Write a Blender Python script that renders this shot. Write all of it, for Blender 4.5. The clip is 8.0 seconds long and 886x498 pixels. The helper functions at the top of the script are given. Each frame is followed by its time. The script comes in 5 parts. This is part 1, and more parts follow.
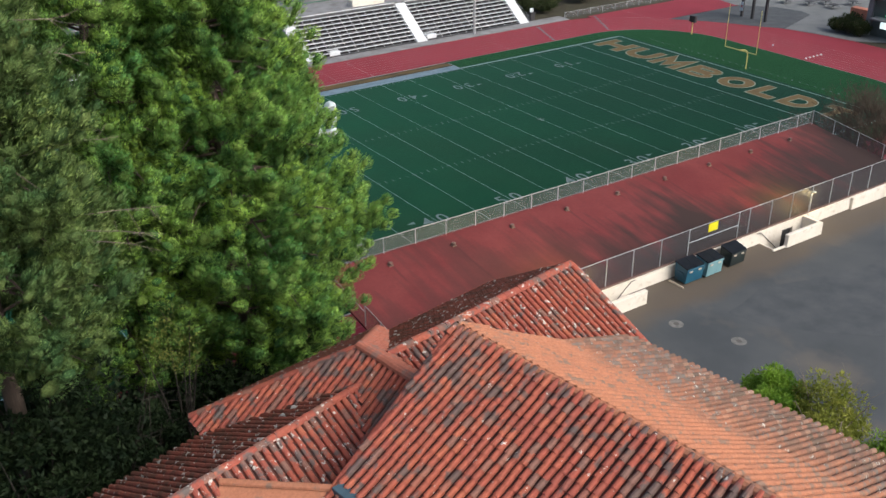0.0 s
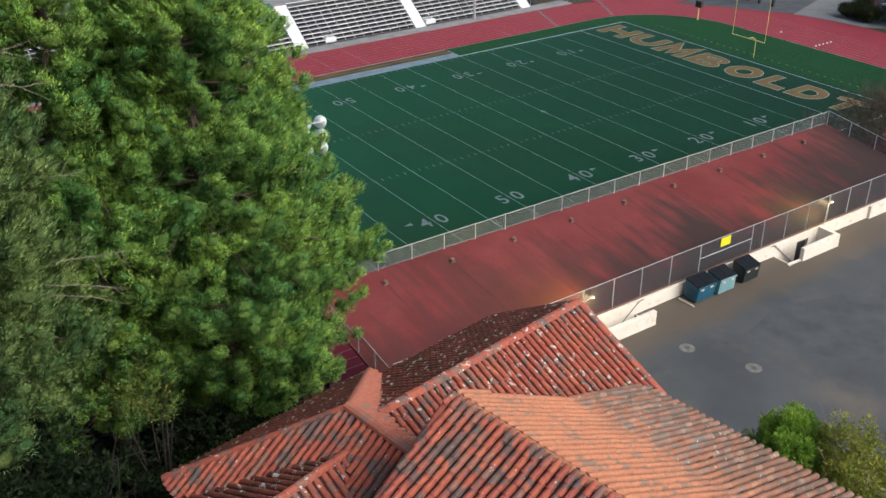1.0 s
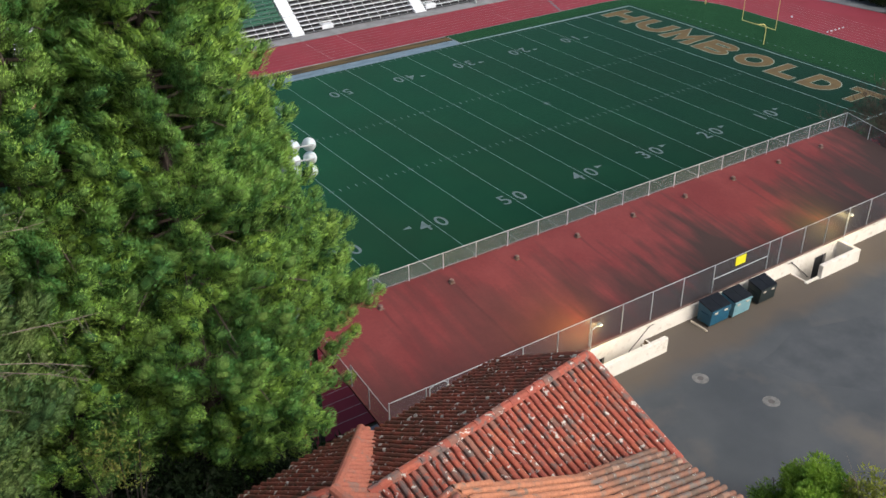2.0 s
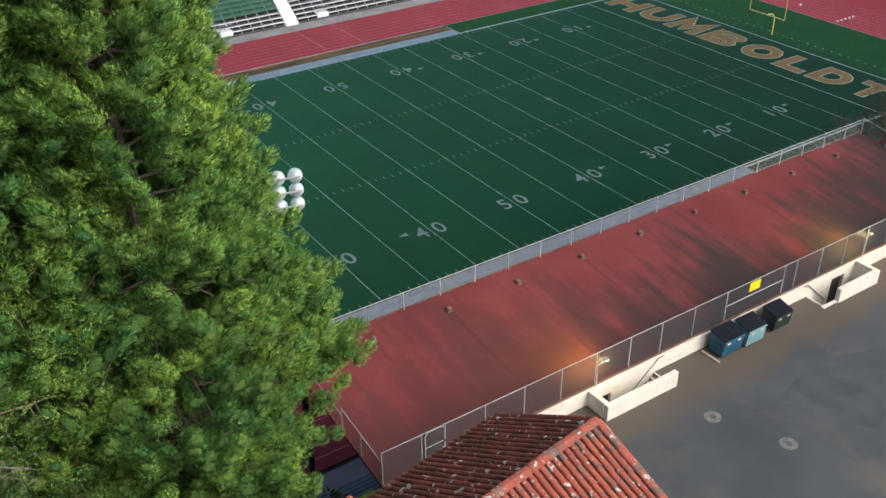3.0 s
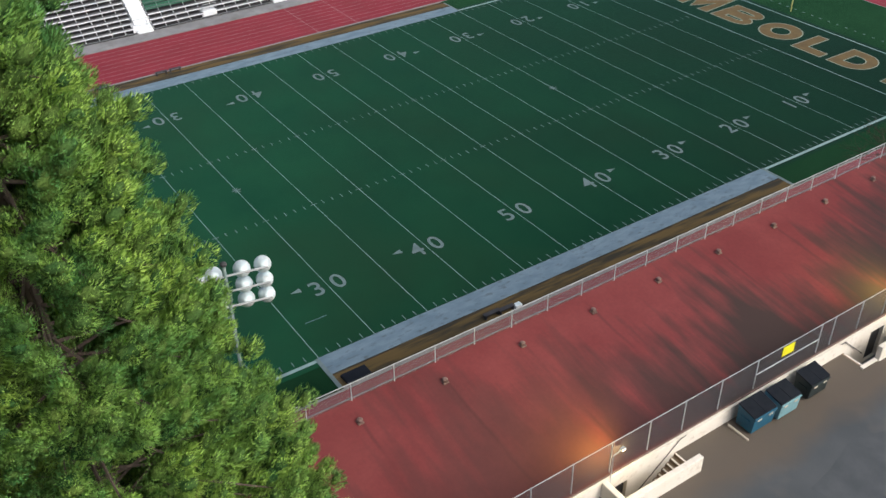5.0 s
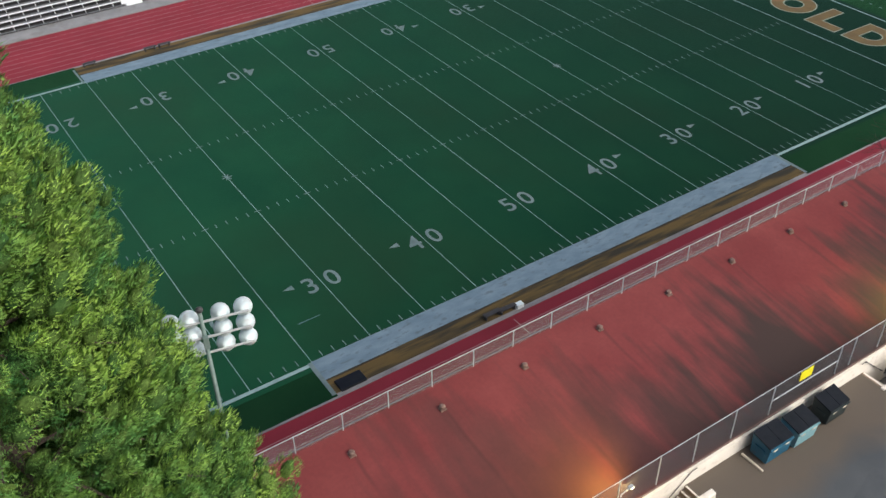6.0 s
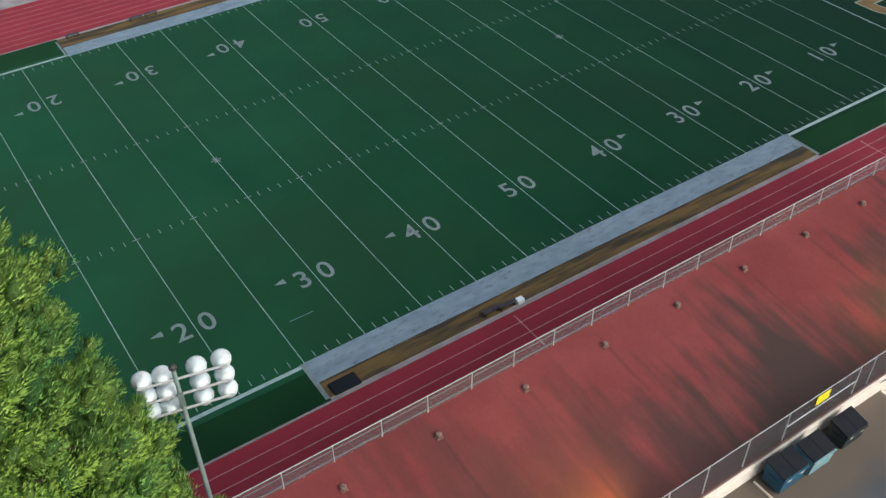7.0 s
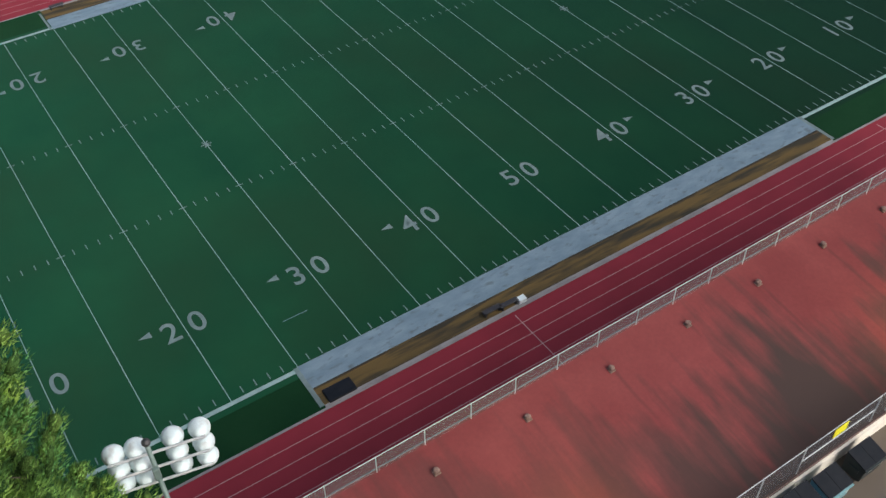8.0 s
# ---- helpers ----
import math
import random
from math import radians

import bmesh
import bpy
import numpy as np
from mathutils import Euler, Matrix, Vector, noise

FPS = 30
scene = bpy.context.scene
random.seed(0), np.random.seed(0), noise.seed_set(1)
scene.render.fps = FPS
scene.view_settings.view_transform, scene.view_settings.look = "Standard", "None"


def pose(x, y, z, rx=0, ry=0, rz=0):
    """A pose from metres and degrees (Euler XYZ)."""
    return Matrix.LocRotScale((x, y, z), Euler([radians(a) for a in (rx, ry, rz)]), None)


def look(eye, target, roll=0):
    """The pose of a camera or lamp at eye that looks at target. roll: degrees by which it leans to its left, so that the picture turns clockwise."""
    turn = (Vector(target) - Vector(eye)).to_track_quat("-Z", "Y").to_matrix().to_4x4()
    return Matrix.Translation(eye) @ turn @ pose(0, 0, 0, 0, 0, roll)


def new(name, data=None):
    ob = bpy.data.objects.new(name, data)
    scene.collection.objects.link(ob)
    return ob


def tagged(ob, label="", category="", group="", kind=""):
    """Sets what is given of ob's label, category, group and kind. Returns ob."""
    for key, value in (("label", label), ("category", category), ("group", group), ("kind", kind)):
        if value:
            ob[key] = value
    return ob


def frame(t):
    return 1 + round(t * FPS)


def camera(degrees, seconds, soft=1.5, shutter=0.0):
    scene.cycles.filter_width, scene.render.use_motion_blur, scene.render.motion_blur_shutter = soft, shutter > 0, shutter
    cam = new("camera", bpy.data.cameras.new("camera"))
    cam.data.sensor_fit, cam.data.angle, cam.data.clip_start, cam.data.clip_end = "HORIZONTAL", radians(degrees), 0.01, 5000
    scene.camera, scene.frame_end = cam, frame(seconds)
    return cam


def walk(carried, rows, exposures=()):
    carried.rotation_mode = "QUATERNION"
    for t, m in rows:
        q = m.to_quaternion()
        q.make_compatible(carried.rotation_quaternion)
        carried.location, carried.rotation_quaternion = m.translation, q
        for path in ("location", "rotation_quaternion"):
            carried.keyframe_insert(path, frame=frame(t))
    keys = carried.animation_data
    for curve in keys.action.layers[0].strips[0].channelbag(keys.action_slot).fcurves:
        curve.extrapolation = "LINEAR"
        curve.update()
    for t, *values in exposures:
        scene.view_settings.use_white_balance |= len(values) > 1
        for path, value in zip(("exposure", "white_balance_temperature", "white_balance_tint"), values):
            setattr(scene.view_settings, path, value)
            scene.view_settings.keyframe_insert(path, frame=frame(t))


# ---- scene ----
cam = camera(49.8, 8.0)
PATH = [
    (0, (-55.94, -63.965, 40.184), (-54.948, -62.483, 39.277), -0.5),
    (0.5, (-54.727, -62.293, 40.562), (-53.742, -60.821, 39.631), -0.5),
    (1, (-53.563, -60.608, 40.977), (-52.584, -59.147, 40.024), -0.4),
    (1.5, (-52.286, -58.889, 41.442), (-51.317, -57.438, 40.464), -0.5),
    (3, (-48.555, -53.739, 42.74), (-47.609, -52.322, 41.693), -0.5),
    (3.5, (-47.265, -51.991, 43.128), (-46.327, -50.585, 42.06), -0.6),
    (4, (-46.047, -50.274, 43.535), (-45.117, -48.88, 42.444), -0.6),
    (4.5, (-44.773, -48.571, 43.978), (-43.853, -47.188, 42.864), -0.7),
    (5.8, (-41.562, -44.083, 45.077), (-40.677, -42.753, 43.873), -0.7),
    (6, (-41.028, -43.395, 45.169), (-40.152, -42.075, 43.949), -0.7),
    (6.5, (-39.776, -41.671, 45.578), (-38.92, -40.38, 44.314), -0.8),
    (7, (-38.514, -39.95, 46.008), (-37.678, -38.689, 44.7), -0.8),
    (7.5, (-37.262, -38.22, 46.418), (-36.449, -36.99, 45.067), -0.8),
    (8, (-36.023, -36.485, 46.841), (-35.232, -35.287, 45.448), -0.8),
]
walk(cam, [(t, look(eye, target, roll)) for t, eye, target, roll in PATH])

# ---- light ----
world = bpy.data.worlds.new("dusk_sky")
scene.world = world
world.use_nodes = True
wn = world.node_tree
sky = wn.nodes.new("ShaderNodeTexSky")
sky.sky_type, sky.sun_disc = "NISHITA", False
sky.sun_elevation, sky.sun_rotation = radians(42), radians(157)
sky.air_density, sky.dust_density, sky.ozone_density = 0.85, 5.0, 0.6
wn.links.new(sky.outputs["Color"], wn.nodes["Background"].inputs["Color"])
wn.nodes["Background"].inputs["Strength"].default_value = 0.10
sun = new("sun", bpy.data.lights.new("sun", "SUN"))
sun.data.energy, sun.data.angle, sun.data.color = 1.55, radians(45), (1.0, 0.98, 0.95)
sun.matrix_world = look((43.6, -102.6, 100.4), (0, 0, 0))
scene.view_settings.exposure = 0.62

YD = 0.9144
WIDE = 160 / 3 * YD            # width of the playing field
LOT = 9.48                     # height of the car park above the field


# ---- materials ----
def nodes_of(name):
    m = bpy.data.materials.new(name)
    m.use_nodes = True
    return m, m.node_tree, m.node_tree.nodes["Principled BSDF"]


def tex_noise(nt, scale, detail=4.0, stretch=None, rough=0.55):
    pos = nt.nodes.new("ShaderNodeNewGeometry").outputs["Position"]
    if stretch:
        mp = nt.nodes.new("ShaderNodeMapping")
        mp.inputs["Scale"].default_value = stretch
        nt.links.new(pos, mp.inputs["Vector"])
        pos = mp.outputs["Vector"]
    n = nt.nodes.new("ShaderNodeTexNoise")
    n.inputs["Scale"].default_value, n.inputs["Detail"].default_value, n.inputs["Roughness"].default_value = scale, detail, rough
    nt.links.new(pos, n.inputs["Vector"])
    return n.outputs["Fac"]


def ramp(nt, fac, *stops):
    r = nt.nodes.new("ShaderNodeValToRGB")
    while len(r.color_ramp.elements) < len(stops):
        r.color_ramp.elements.new(0.5)
    for e, (p, c) in zip(r.color_ramp.elements, stops):
        e.position, e.color = p, (*c, 1) if len(c) == 3 else c
    nt.links.new(fac, r.inputs["Fac"])
    return r.outputs["Color"]


def blend(nt, fac, a, b, kind="MIX"):
    m = nt.nodes.new("ShaderNodeMix")
    m.data_type, m.blend_type = "RGBA", kind
    for sock, val in ((m.inputs[0], fac), (m.inputs[6], a), (m.inputs[7], b)):
        if isinstance(val, (int, float)):
            sock.default_value = val
        elif isinstance(val, tuple):
            sock.default_value = (*val, 1)
        else:
            nt.links.new(val, sock)
    return m.outputs[2]


def gray(v):
    return (v, v, v)


def surf(name, c1, c2, scale=1.0, rough=0.8, fine=30.0, bump=0.15, dist=0.01, metal=0.0, stretch=None, dirt=None, dirt_scale=0.4, dirt_cut=(0.5, 0.7), vary=0.0):
    """A surface whose colour wanders between two tones, with fine grain, optional stains and a bump."""
    m, nt, b = nodes_of(name)
    col = blend(nt, ramp(nt, tex_noise(nt, scale, 5, stretch), (0.35, gray(0)), (0.65, gray(1))), c1, c2)
    grain = tex_noise(nt, fine, 3)
    col = blend(nt, 0.35, col, ramp(nt, grain, (0.25, gray(0.55)), (0.75, gray(1.0))), "MULTIPLY")
    if dirt:
        col = blend(nt, ramp(nt, tex_noise(nt, dirt_scale, 6, stretch), (dirt_cut[0], gray(0)), (dirt_cut[1], gray(1))), col, dirt)
    if vary:
        r = nt.nodes.new("ShaderNodeObjectInfo").outputs["Random"]
        col = blend(nt, vary, col, ramp(nt, r, (0.0, gray(0.45)), (1.0, gray(1.0))), "MULTIPLY")
    nt.links.new(col, b.inputs["Base Color"])
    b.inputs["Roughness"].default_value, b.inputs["Metallic"].default_value = rough, metal
    if bump:
        bp = nt.nodes.new("ShaderNodeBump")
        bp.inputs["Strength"].default_value, bp.inputs["Distance"].default_value = bump, dist
        nt.links.new(grain, bp.inputs["Height"])
        nt.links.new(bp.outputs["Normal"], b.inputs["Normal"])
    return m


def leaf(name, dark, light, clump=0.7, glow=(0.10, 0.16, 0.025)):
    """Thin foliage: what it reflects and, beside that, what it lets through."""
    m, nt, b = nodes_of(name)
    r = nt.nodes.new("ShaderNodeNewGeometry").outputs["Random Per Island"]
    mix = ramp(nt, tex_noise(nt, clump, 3), (0.38, gray(0)), (0.62, gray(1)))
    col = blend(nt, mix, dark, light)
    col = blend(nt, 0.6, col, ramp(nt, r, (0.0, gray(0.75)), (1.0, gray(1.0))), "MULTIPLY")
    nt.links.new(col, b.inputs["Base Color"])
    b.inputs["Roughness"].default_value = 0.6
    b.inputs["Specular IOR Level"].default_value = 0.08
    t = nt.nodes.new("ShaderNodeBsdfTranslucent")
    nt.links.new(blend(nt, mix, tuple(0.6 * k for k in glow), glow), t.inputs["Color"])
    mx = nt.nodes.new("ShaderNodeAddShader")
    nt.links.new(b.outputs[0], mx.inputs[0])
    nt.links.new(t.outputs[0], mx.inputs[1])
    nt.links.new(mx.outputs[0], nt.nodes["Material Output"].inputs["Surface"])
    return m


def tile_material(name, single, tones, lichen=0.655, lichen_scale=3.2, moss=(0.095, 0.092, 0.088), moss_cut=(0.53, 0.62), moss_scale=1.5, vary=0.62, worn=None):
    """Fired clay: tiles that differ a little, with patches of grey algae across several tiles and pale lichen."""
    m, nt, b = nodes_of(name)
    r = nt.nodes.new("ShaderNodeObjectInfo").outputs["Random"] if single else nt.nodes.new("ShaderNodeNewGeometry").outputs["Random Per Island"]
    mean = tuple(sum(c[k] for _, c in tones) / len(tones) for k in range(3))
    col = blend(nt, vary, mean, ramp(nt, r, *tones))
    col = blend(nt, ramp(nt, tex_noise(nt, 0.4, 3), (0.40, gray(0)), (0.70, gray(0.35))), col, tones[-1][1])
    # Blends towards the second tones as X grows, greyer at the eaves.
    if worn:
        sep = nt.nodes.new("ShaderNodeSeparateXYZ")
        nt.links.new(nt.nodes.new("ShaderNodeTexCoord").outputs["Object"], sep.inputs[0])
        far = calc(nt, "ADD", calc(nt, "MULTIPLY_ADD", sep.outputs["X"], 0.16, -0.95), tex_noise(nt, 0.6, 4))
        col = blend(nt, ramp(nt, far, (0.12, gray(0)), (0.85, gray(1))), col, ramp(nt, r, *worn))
    col = blend(nt, 0.5, col, ramp(nt, tex_noise(nt, 9, 4), (0.3, gray(0.5)), (0.7, gray(1))), "MULTIPLY")
    algae = calc(nt, "ADD", tex_noise(nt, moss_scale, 4), calc(nt, "MULTIPLY_ADD", r, 0.10, -0.05))
    algae = calc(nt, "ADD", algae, calc(nt, "MULTIPLY_ADD", tex_noise(nt, 0.22, 2), 0.35, -0.175))
    col = blend(nt, ramp(nt, algae, (moss_cut[0], gray(0)), (moss_cut[1], gray(0.85))), col, moss)
    col = blend(nt, ramp(nt, tex_noise(nt, lichen_scale, 6, None, 0.62), (lichen, gray(0)), (lichen + 0.03, gray(0.95))), col, (0.60, 0.60, 0.55))
    nt.links.new(col, b.inputs["Base Color"])
    b.inputs["Roughness"].default_value, b.inputs["Specular IOR Level"].default_value = 0.82, 0.3
    bp = nt.nodes.new("ShaderNodeBump")
    bp.inputs["Strength"].default_value, bp.inputs["Distance"].default_value = 0.3, 0.01
    nt.links.new(tex_noise(nt, 40, 3), bp.inputs["Height"])
    nt.links.new(bp.outputs["Normal"], b.inputs["Normal"])
    return m


def calc(nt, op, a, b=None, c=None):
    n = nt.nodes.new("ShaderNodeMath")
    n.operation = op
    for sock, val in zip(n.inputs, (a, b, c)):
        if isinstance(val, (int, float)):
            sock.default_value = val
        elif val is not None:
            nt.links.new(val, sock)
    return n.outputs[0]


TONES = ((0.0, (0.15, 0.135, 0.12)), (0.13, (0.20, 0.15, 0.125)), (0.17, (0.33, 0.080, 0.062)), (0.6, (0.42, 0.090, 0.062)), (0.85, (0.47, 0.118, 0.072)), (1.0, (0.53, 0.160, 0.088)))
OLD = ((0.0, (0.15, 0.065, 0.05)), (0.3, (0.21, 0.065, 0.045)), (0.7, (0.27, 0.075, 0.05)), (1.0, (0.34, 0.10, 0.065)))
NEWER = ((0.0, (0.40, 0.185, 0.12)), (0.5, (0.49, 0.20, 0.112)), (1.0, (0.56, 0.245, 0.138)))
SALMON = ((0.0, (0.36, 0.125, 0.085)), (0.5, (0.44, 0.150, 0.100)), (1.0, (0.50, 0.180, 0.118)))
GREY_TAN = ((0.0, (0.15, 0.115, 0.09)), (0.4, (0.23, 0.125, 0.09)), (0.8, (0.31, 0.15, 0.10)), (1.0, (0.36, 0.245, 0.185)))
TILE_ONE = tile_material("clay_tile_single", True, TONES)
TILE = tile_material("clay_tile", False, TONES)
TILE_LICHEN = tile_material("clay_tile_lichen", False, TONES, 0.60, 3.6, (0.12, 0.115, 0.11), (0.52, 0.62), 2.4)
TILE_OLD = tile_material("clay_tile_mossy", False, OLD, 0.60, 2.7, (0.105, 0.050, 0.035), (0.46, 0.60), 1.5, 0.5)
TILE_NEW = tile_material("clay_tile_clean", False, NEWER, 0.72, 4.0, (0.20, 0.15, 0.12), (0.56, 0.67), 1.8, 0.35, GREY_TAN)
TILE_SALMON = tile_material("clay_tile_salmon", False, SALMON, 0.74, 4.0, (0.24, 0.15, 0.125), (0.54, 0.66), 1.4, 0.35)
TILE_EAVES = tile_material("clay_tile_eaves", False, NEWER, 0.645, 4.0, (0.16, 0.15, 0.14), (0.54, 0.66), 2.0, 0.4, GREY_TAN)
# Darker than the tiles: the shade between tile rows is put into this colour.
DECK = surf("shaded_clay_underlay", (0.125, 0.042, 0.032), (0.085, 0.040, 0.032), 1.2)
FLASHING = surf("blue_grey_flashing", (0.05, 0.10, 0.135), (0.07, 0.125, 0.16), 3, 0.5)
STUCCO = surf("cream_stucco", (0.62, 0.56, 0.46), (0.55, 0.49, 0.40), 0.8, dirt=(0.30, 0.25, 0.20), dirt_cut=(0.6, 0.8))
WHITE_WALL = surf("white_painted_concrete", (0.80, 0.77, 0.70), (0.74, 0.70, 0.62), 1.0, dirt=(0.44, 0.38, 0.31), dirt_scale=2.2, dirt_cut=(0.56, 0.85))
ASPHALT = surf("asphalt", (0.049, 0.059, 0.068), (0.076, 0.086, 0.093), 0.2, 0.8, 25, 0.3, 0.008, dirt=(0.125, 0.112, 0.095), dirt_scale=0.17, dirt_cut=(0.53, 0.74))


def add_wall_dirt(m, y_wall, reach):
    """Brown silt that has gathered along a wall, ragged towards the open asphalt."""
    nt = m.node_tree
    b = nt.nodes["Principled BSDF"]
    old = b.inputs["Base Color"].links[0].from_socket
    xyz = nt.nodes.new("ShaderNodeSeparateXYZ")
    nt.links.new(nt.nodes.new("ShaderNodeNewGeometry").outputs["Position"], xyz.inputs[0])
    rg = nt.nodes.new("ShaderNodeMapRange")
    rg.inputs["From Min"].default_value, rg.inputs["From Max"].default_value = y_wall - reach, y_wall
    nt.links.new(xyz.outputs["Y"], rg.inputs["Value"])
    near = ramp(nt, rg.outputs["Result"], (0.0, gray(0)), (1.0, gray(1)))
    ragged = blend(nt, 0.5, near, tex_noise(nt, 0.30, 6), "ADD")
    nt.links.new(blend(nt, ramp(nt, ragged, (0.40, gray(0)), (0.74, gray(0.85))), old, (0.098, 0.077, 0.056)), b.inputs["Base Color"])


add_wall_dirt(ASPHALT, -26.0, 4.6)
PATCH = surf("asphalt_patch", (0.051, 0.061, 0.070), (0.078, 0.088, 0.096), 0.6, 0.8)
PLAZA = surf("grey_plaza_paving", (0.135, 0.150, 0.155), (0.175, 0.190, 0.195), 0.3, 0.85)
CREAM = surf("cream_enamel", (0.62, 0.50, 0.30), (0.54, 0.42, 0.25), 4, 0.5, bump=0.05, dirt=(0.30, 0.22, 0.14), dirt_scale=5.0, dirt_cut=(0.58, 0.75))
CLAY_COVER = surf("tan_cover", (0.30, 0.19, 0.115), (0.36, 0.24, 0.15), 5, 0.8)
COLLAR = surf("worn_concrete_collar", (0.13, 0.132, 0.128), (0.21, 0.21, 0.20), 3.5, 0.85)
IRON = surf("dark_cast_iron", (0.07, 0.068, 0.065), (0.10, 0.09, 0.085), 5, 0.6)
EARTH = surf("leaf_litter", (0.035, 0.03, 0.02), (0.05, 0.05, 0.025), 0.8, 0.95, 9, 0.5, 0.05)
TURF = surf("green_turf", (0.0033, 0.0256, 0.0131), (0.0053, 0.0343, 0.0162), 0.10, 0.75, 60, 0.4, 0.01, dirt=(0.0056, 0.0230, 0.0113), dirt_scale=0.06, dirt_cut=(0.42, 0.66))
GRASS = surf("lawn_grass", (0.0048, 0.0285, 0.0115), (0.0074, 0.0365, 0.0148), 0.25, 0.85, 20, 0.5, 0.03)
RED = surf("red_track_rubber", (0.186, 0.017, 0.029), (0.222, 0.021, 0.036), 0.25, 0.75, 40, 0.3, 0.005)
PAINT = surf("white_line_paint", (0.150, 0.215, 0.225), (0.105, 0.158, 0.166), 1.5, 0.7)
YARD = surf("white_yard_line_paint", (0.27, 0.40, 0.41), (0.20, 0.30, 0.31), 1.5, 0.7)
FAINT = surf("worn_line_paint", (0.25, 0.32, 0.26), (0.18, 0.24, 0.20), 1.5, 0.8)
LANE_PAINT = surf("white_lane_paint", (0.42, 0.30, 0.29), (0.32, 0.21, 0.21), 1.5, 0.7)
for _m, _tint, _w in ((TURF, (0.26, 1.0, 0.70, 1), 0.25), (GRASS, (0.3, 1.0, 0.45, 1), 0.20)):
    _t = _m.node_tree.nodes["Principled BSDF"]
    _t.inputs["Specular IOR Level"].default_value, _t.inputs["Sheen Weight"].default_value = 0.06, _w
    _t.inputs["Sheen Roughness"].default_value, _t.inputs["Sheen Tint"].default_value = 0.35, _tint
_red = RED.node_tree.nodes["Principled BSDF"]
_red.inputs["Sheen Weight"].default_value, _red.inputs["Sheen Roughness"].default_value = 0.28, 0.38
_red.inputs["Sheen Tint"].default_value, _red.inputs["Specular IOR Level"].default_value = (1.0, 0.30, 0.36, 1), 0.25
GOLD = surf("gold_turf", (0.140, 0.094, 0.031), (0.108, 0.072, 0.026), 0.8, 0.8)
BORDER = surf("pale_blue_grey_border", (0.116, 0.186, 0.245), (0.168, 0.248, 0.312), 0.9, 0.8, stretch=(0.6, 1.4, 1), dirt=(0.075, 0.105, 0.125), dirt_scale=2.2, dirt_cut=(0.56, 0.74))
TAN = surf("worn_tan_strip", (0.125, 0.080, 0.020), (0.082, 0.056, 0.016), 0.8, 0.9, stretch=(0.25, 2.2, 1), dirt=(0.022, 0.020, 0.011), dirt_scale=0.7, dirt_cut=(0.44, 0.60))
# Colour of the shadow line painted beside the border.
EDGE_SHADE = surf("edge_shade_brown", (0.020, 0.018, 0.012), (0.042, 0.034, 0.018), 1.6, 0.95, stretch=(0.4, 2.0, 1), dirt=(0.070, 0.052, 0.018), dirt_scale=0.8, dirt_cut=(0.5, 0.62))
CONCRETE = surf("grey_concrete", (0.20, 0.21, 0.22), (0.27, 0.28, 0.29), 0.4, 0.85, dirt=(0.15, 0.15, 0.15), dirt_scale=0.5)
MAST = surf("weathered_green_grey_steel", (0.115, 0.175, 0.165), (0.16, 0.22, 0.21), 3, 0.55, metal=0.1)
STEEL = surf("galvanised_steel", (0.46, 0.49, 0.51), (0.37, 0.40, 0.42), 3, 0.5, metal=0.2)
ALU = surf("bench_aluminium", (0.80, 0.84, 0.87), (0.70, 0.75, 0.79), 1.0, 0.5)
# Dark enough for foot boards to carry the shade between the planks.
FOOT = surf("dark_grey_board", (0.16, 0.17, 0.18), (0.11, 0.12, 0.13), 1.5, 0.6)
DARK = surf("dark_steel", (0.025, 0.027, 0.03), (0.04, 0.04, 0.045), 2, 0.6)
GREEN_SEAT = surf("dark_green_seats", (0.028, 0.13, 0.085), (0.04, 0.16, 0.105), 2, 0.6)
TEAL_SEAT = surf("dull_teal_seats", (0.035, 0.115, 0.125), (0.05, 0.15, 0.155), 2, 0.6)
YELLOW = surf("yellow_enamel", (0.66, 0.60, 0.22), (0.60, 0.55, 0.20), 2, 0.45, bump=0.02)
SIGN = surf("bright_yellow_sign", (0.80, 0.76, 0.02), (0.76, 0.72, 0.02), 2, 0.4, bump=0.0)
LAMP_WHITE = surf("white_lamp_housing", (0.69, 0.80, 0.83), (0.59, 0.70, 0.73), 2, 0.5, bump=0.05, dirt=(0.4, 0.42, 0.42), dirt_scale=2.5, dirt_cut=(0.55, 0.75))
RUST = surf("rusty_vent_metal", (0.10, 0.055, 0.045), (0.22, 0.15, 0.125), 9, 0.7)
BARK = surf("redwood_bark", (0.120, 0.092, 0.074), (0.078, 0.060, 0.048), 3, 0.9, 18, 0.6, 0.03, stretch=(4, 4, 0.6))
TWIG = surf("pale_bare_branch", (0.26, 0.22, 0.19), (0.18, 0.15, 0.12), 4, 0.85)
NEEDLE = leaf("redwood_needles", (0.078, 0.228, 0.070), (0.284, 0.440, 0.090), 0.45, (0.136, 0.228, 0.048))
NEEDLE_PALE = leaf("cypress_needles", (0.062, 0.140, 0.054), (0.185, 0.260, 0.084), 0.45, (0.085, 0.135, 0.040))


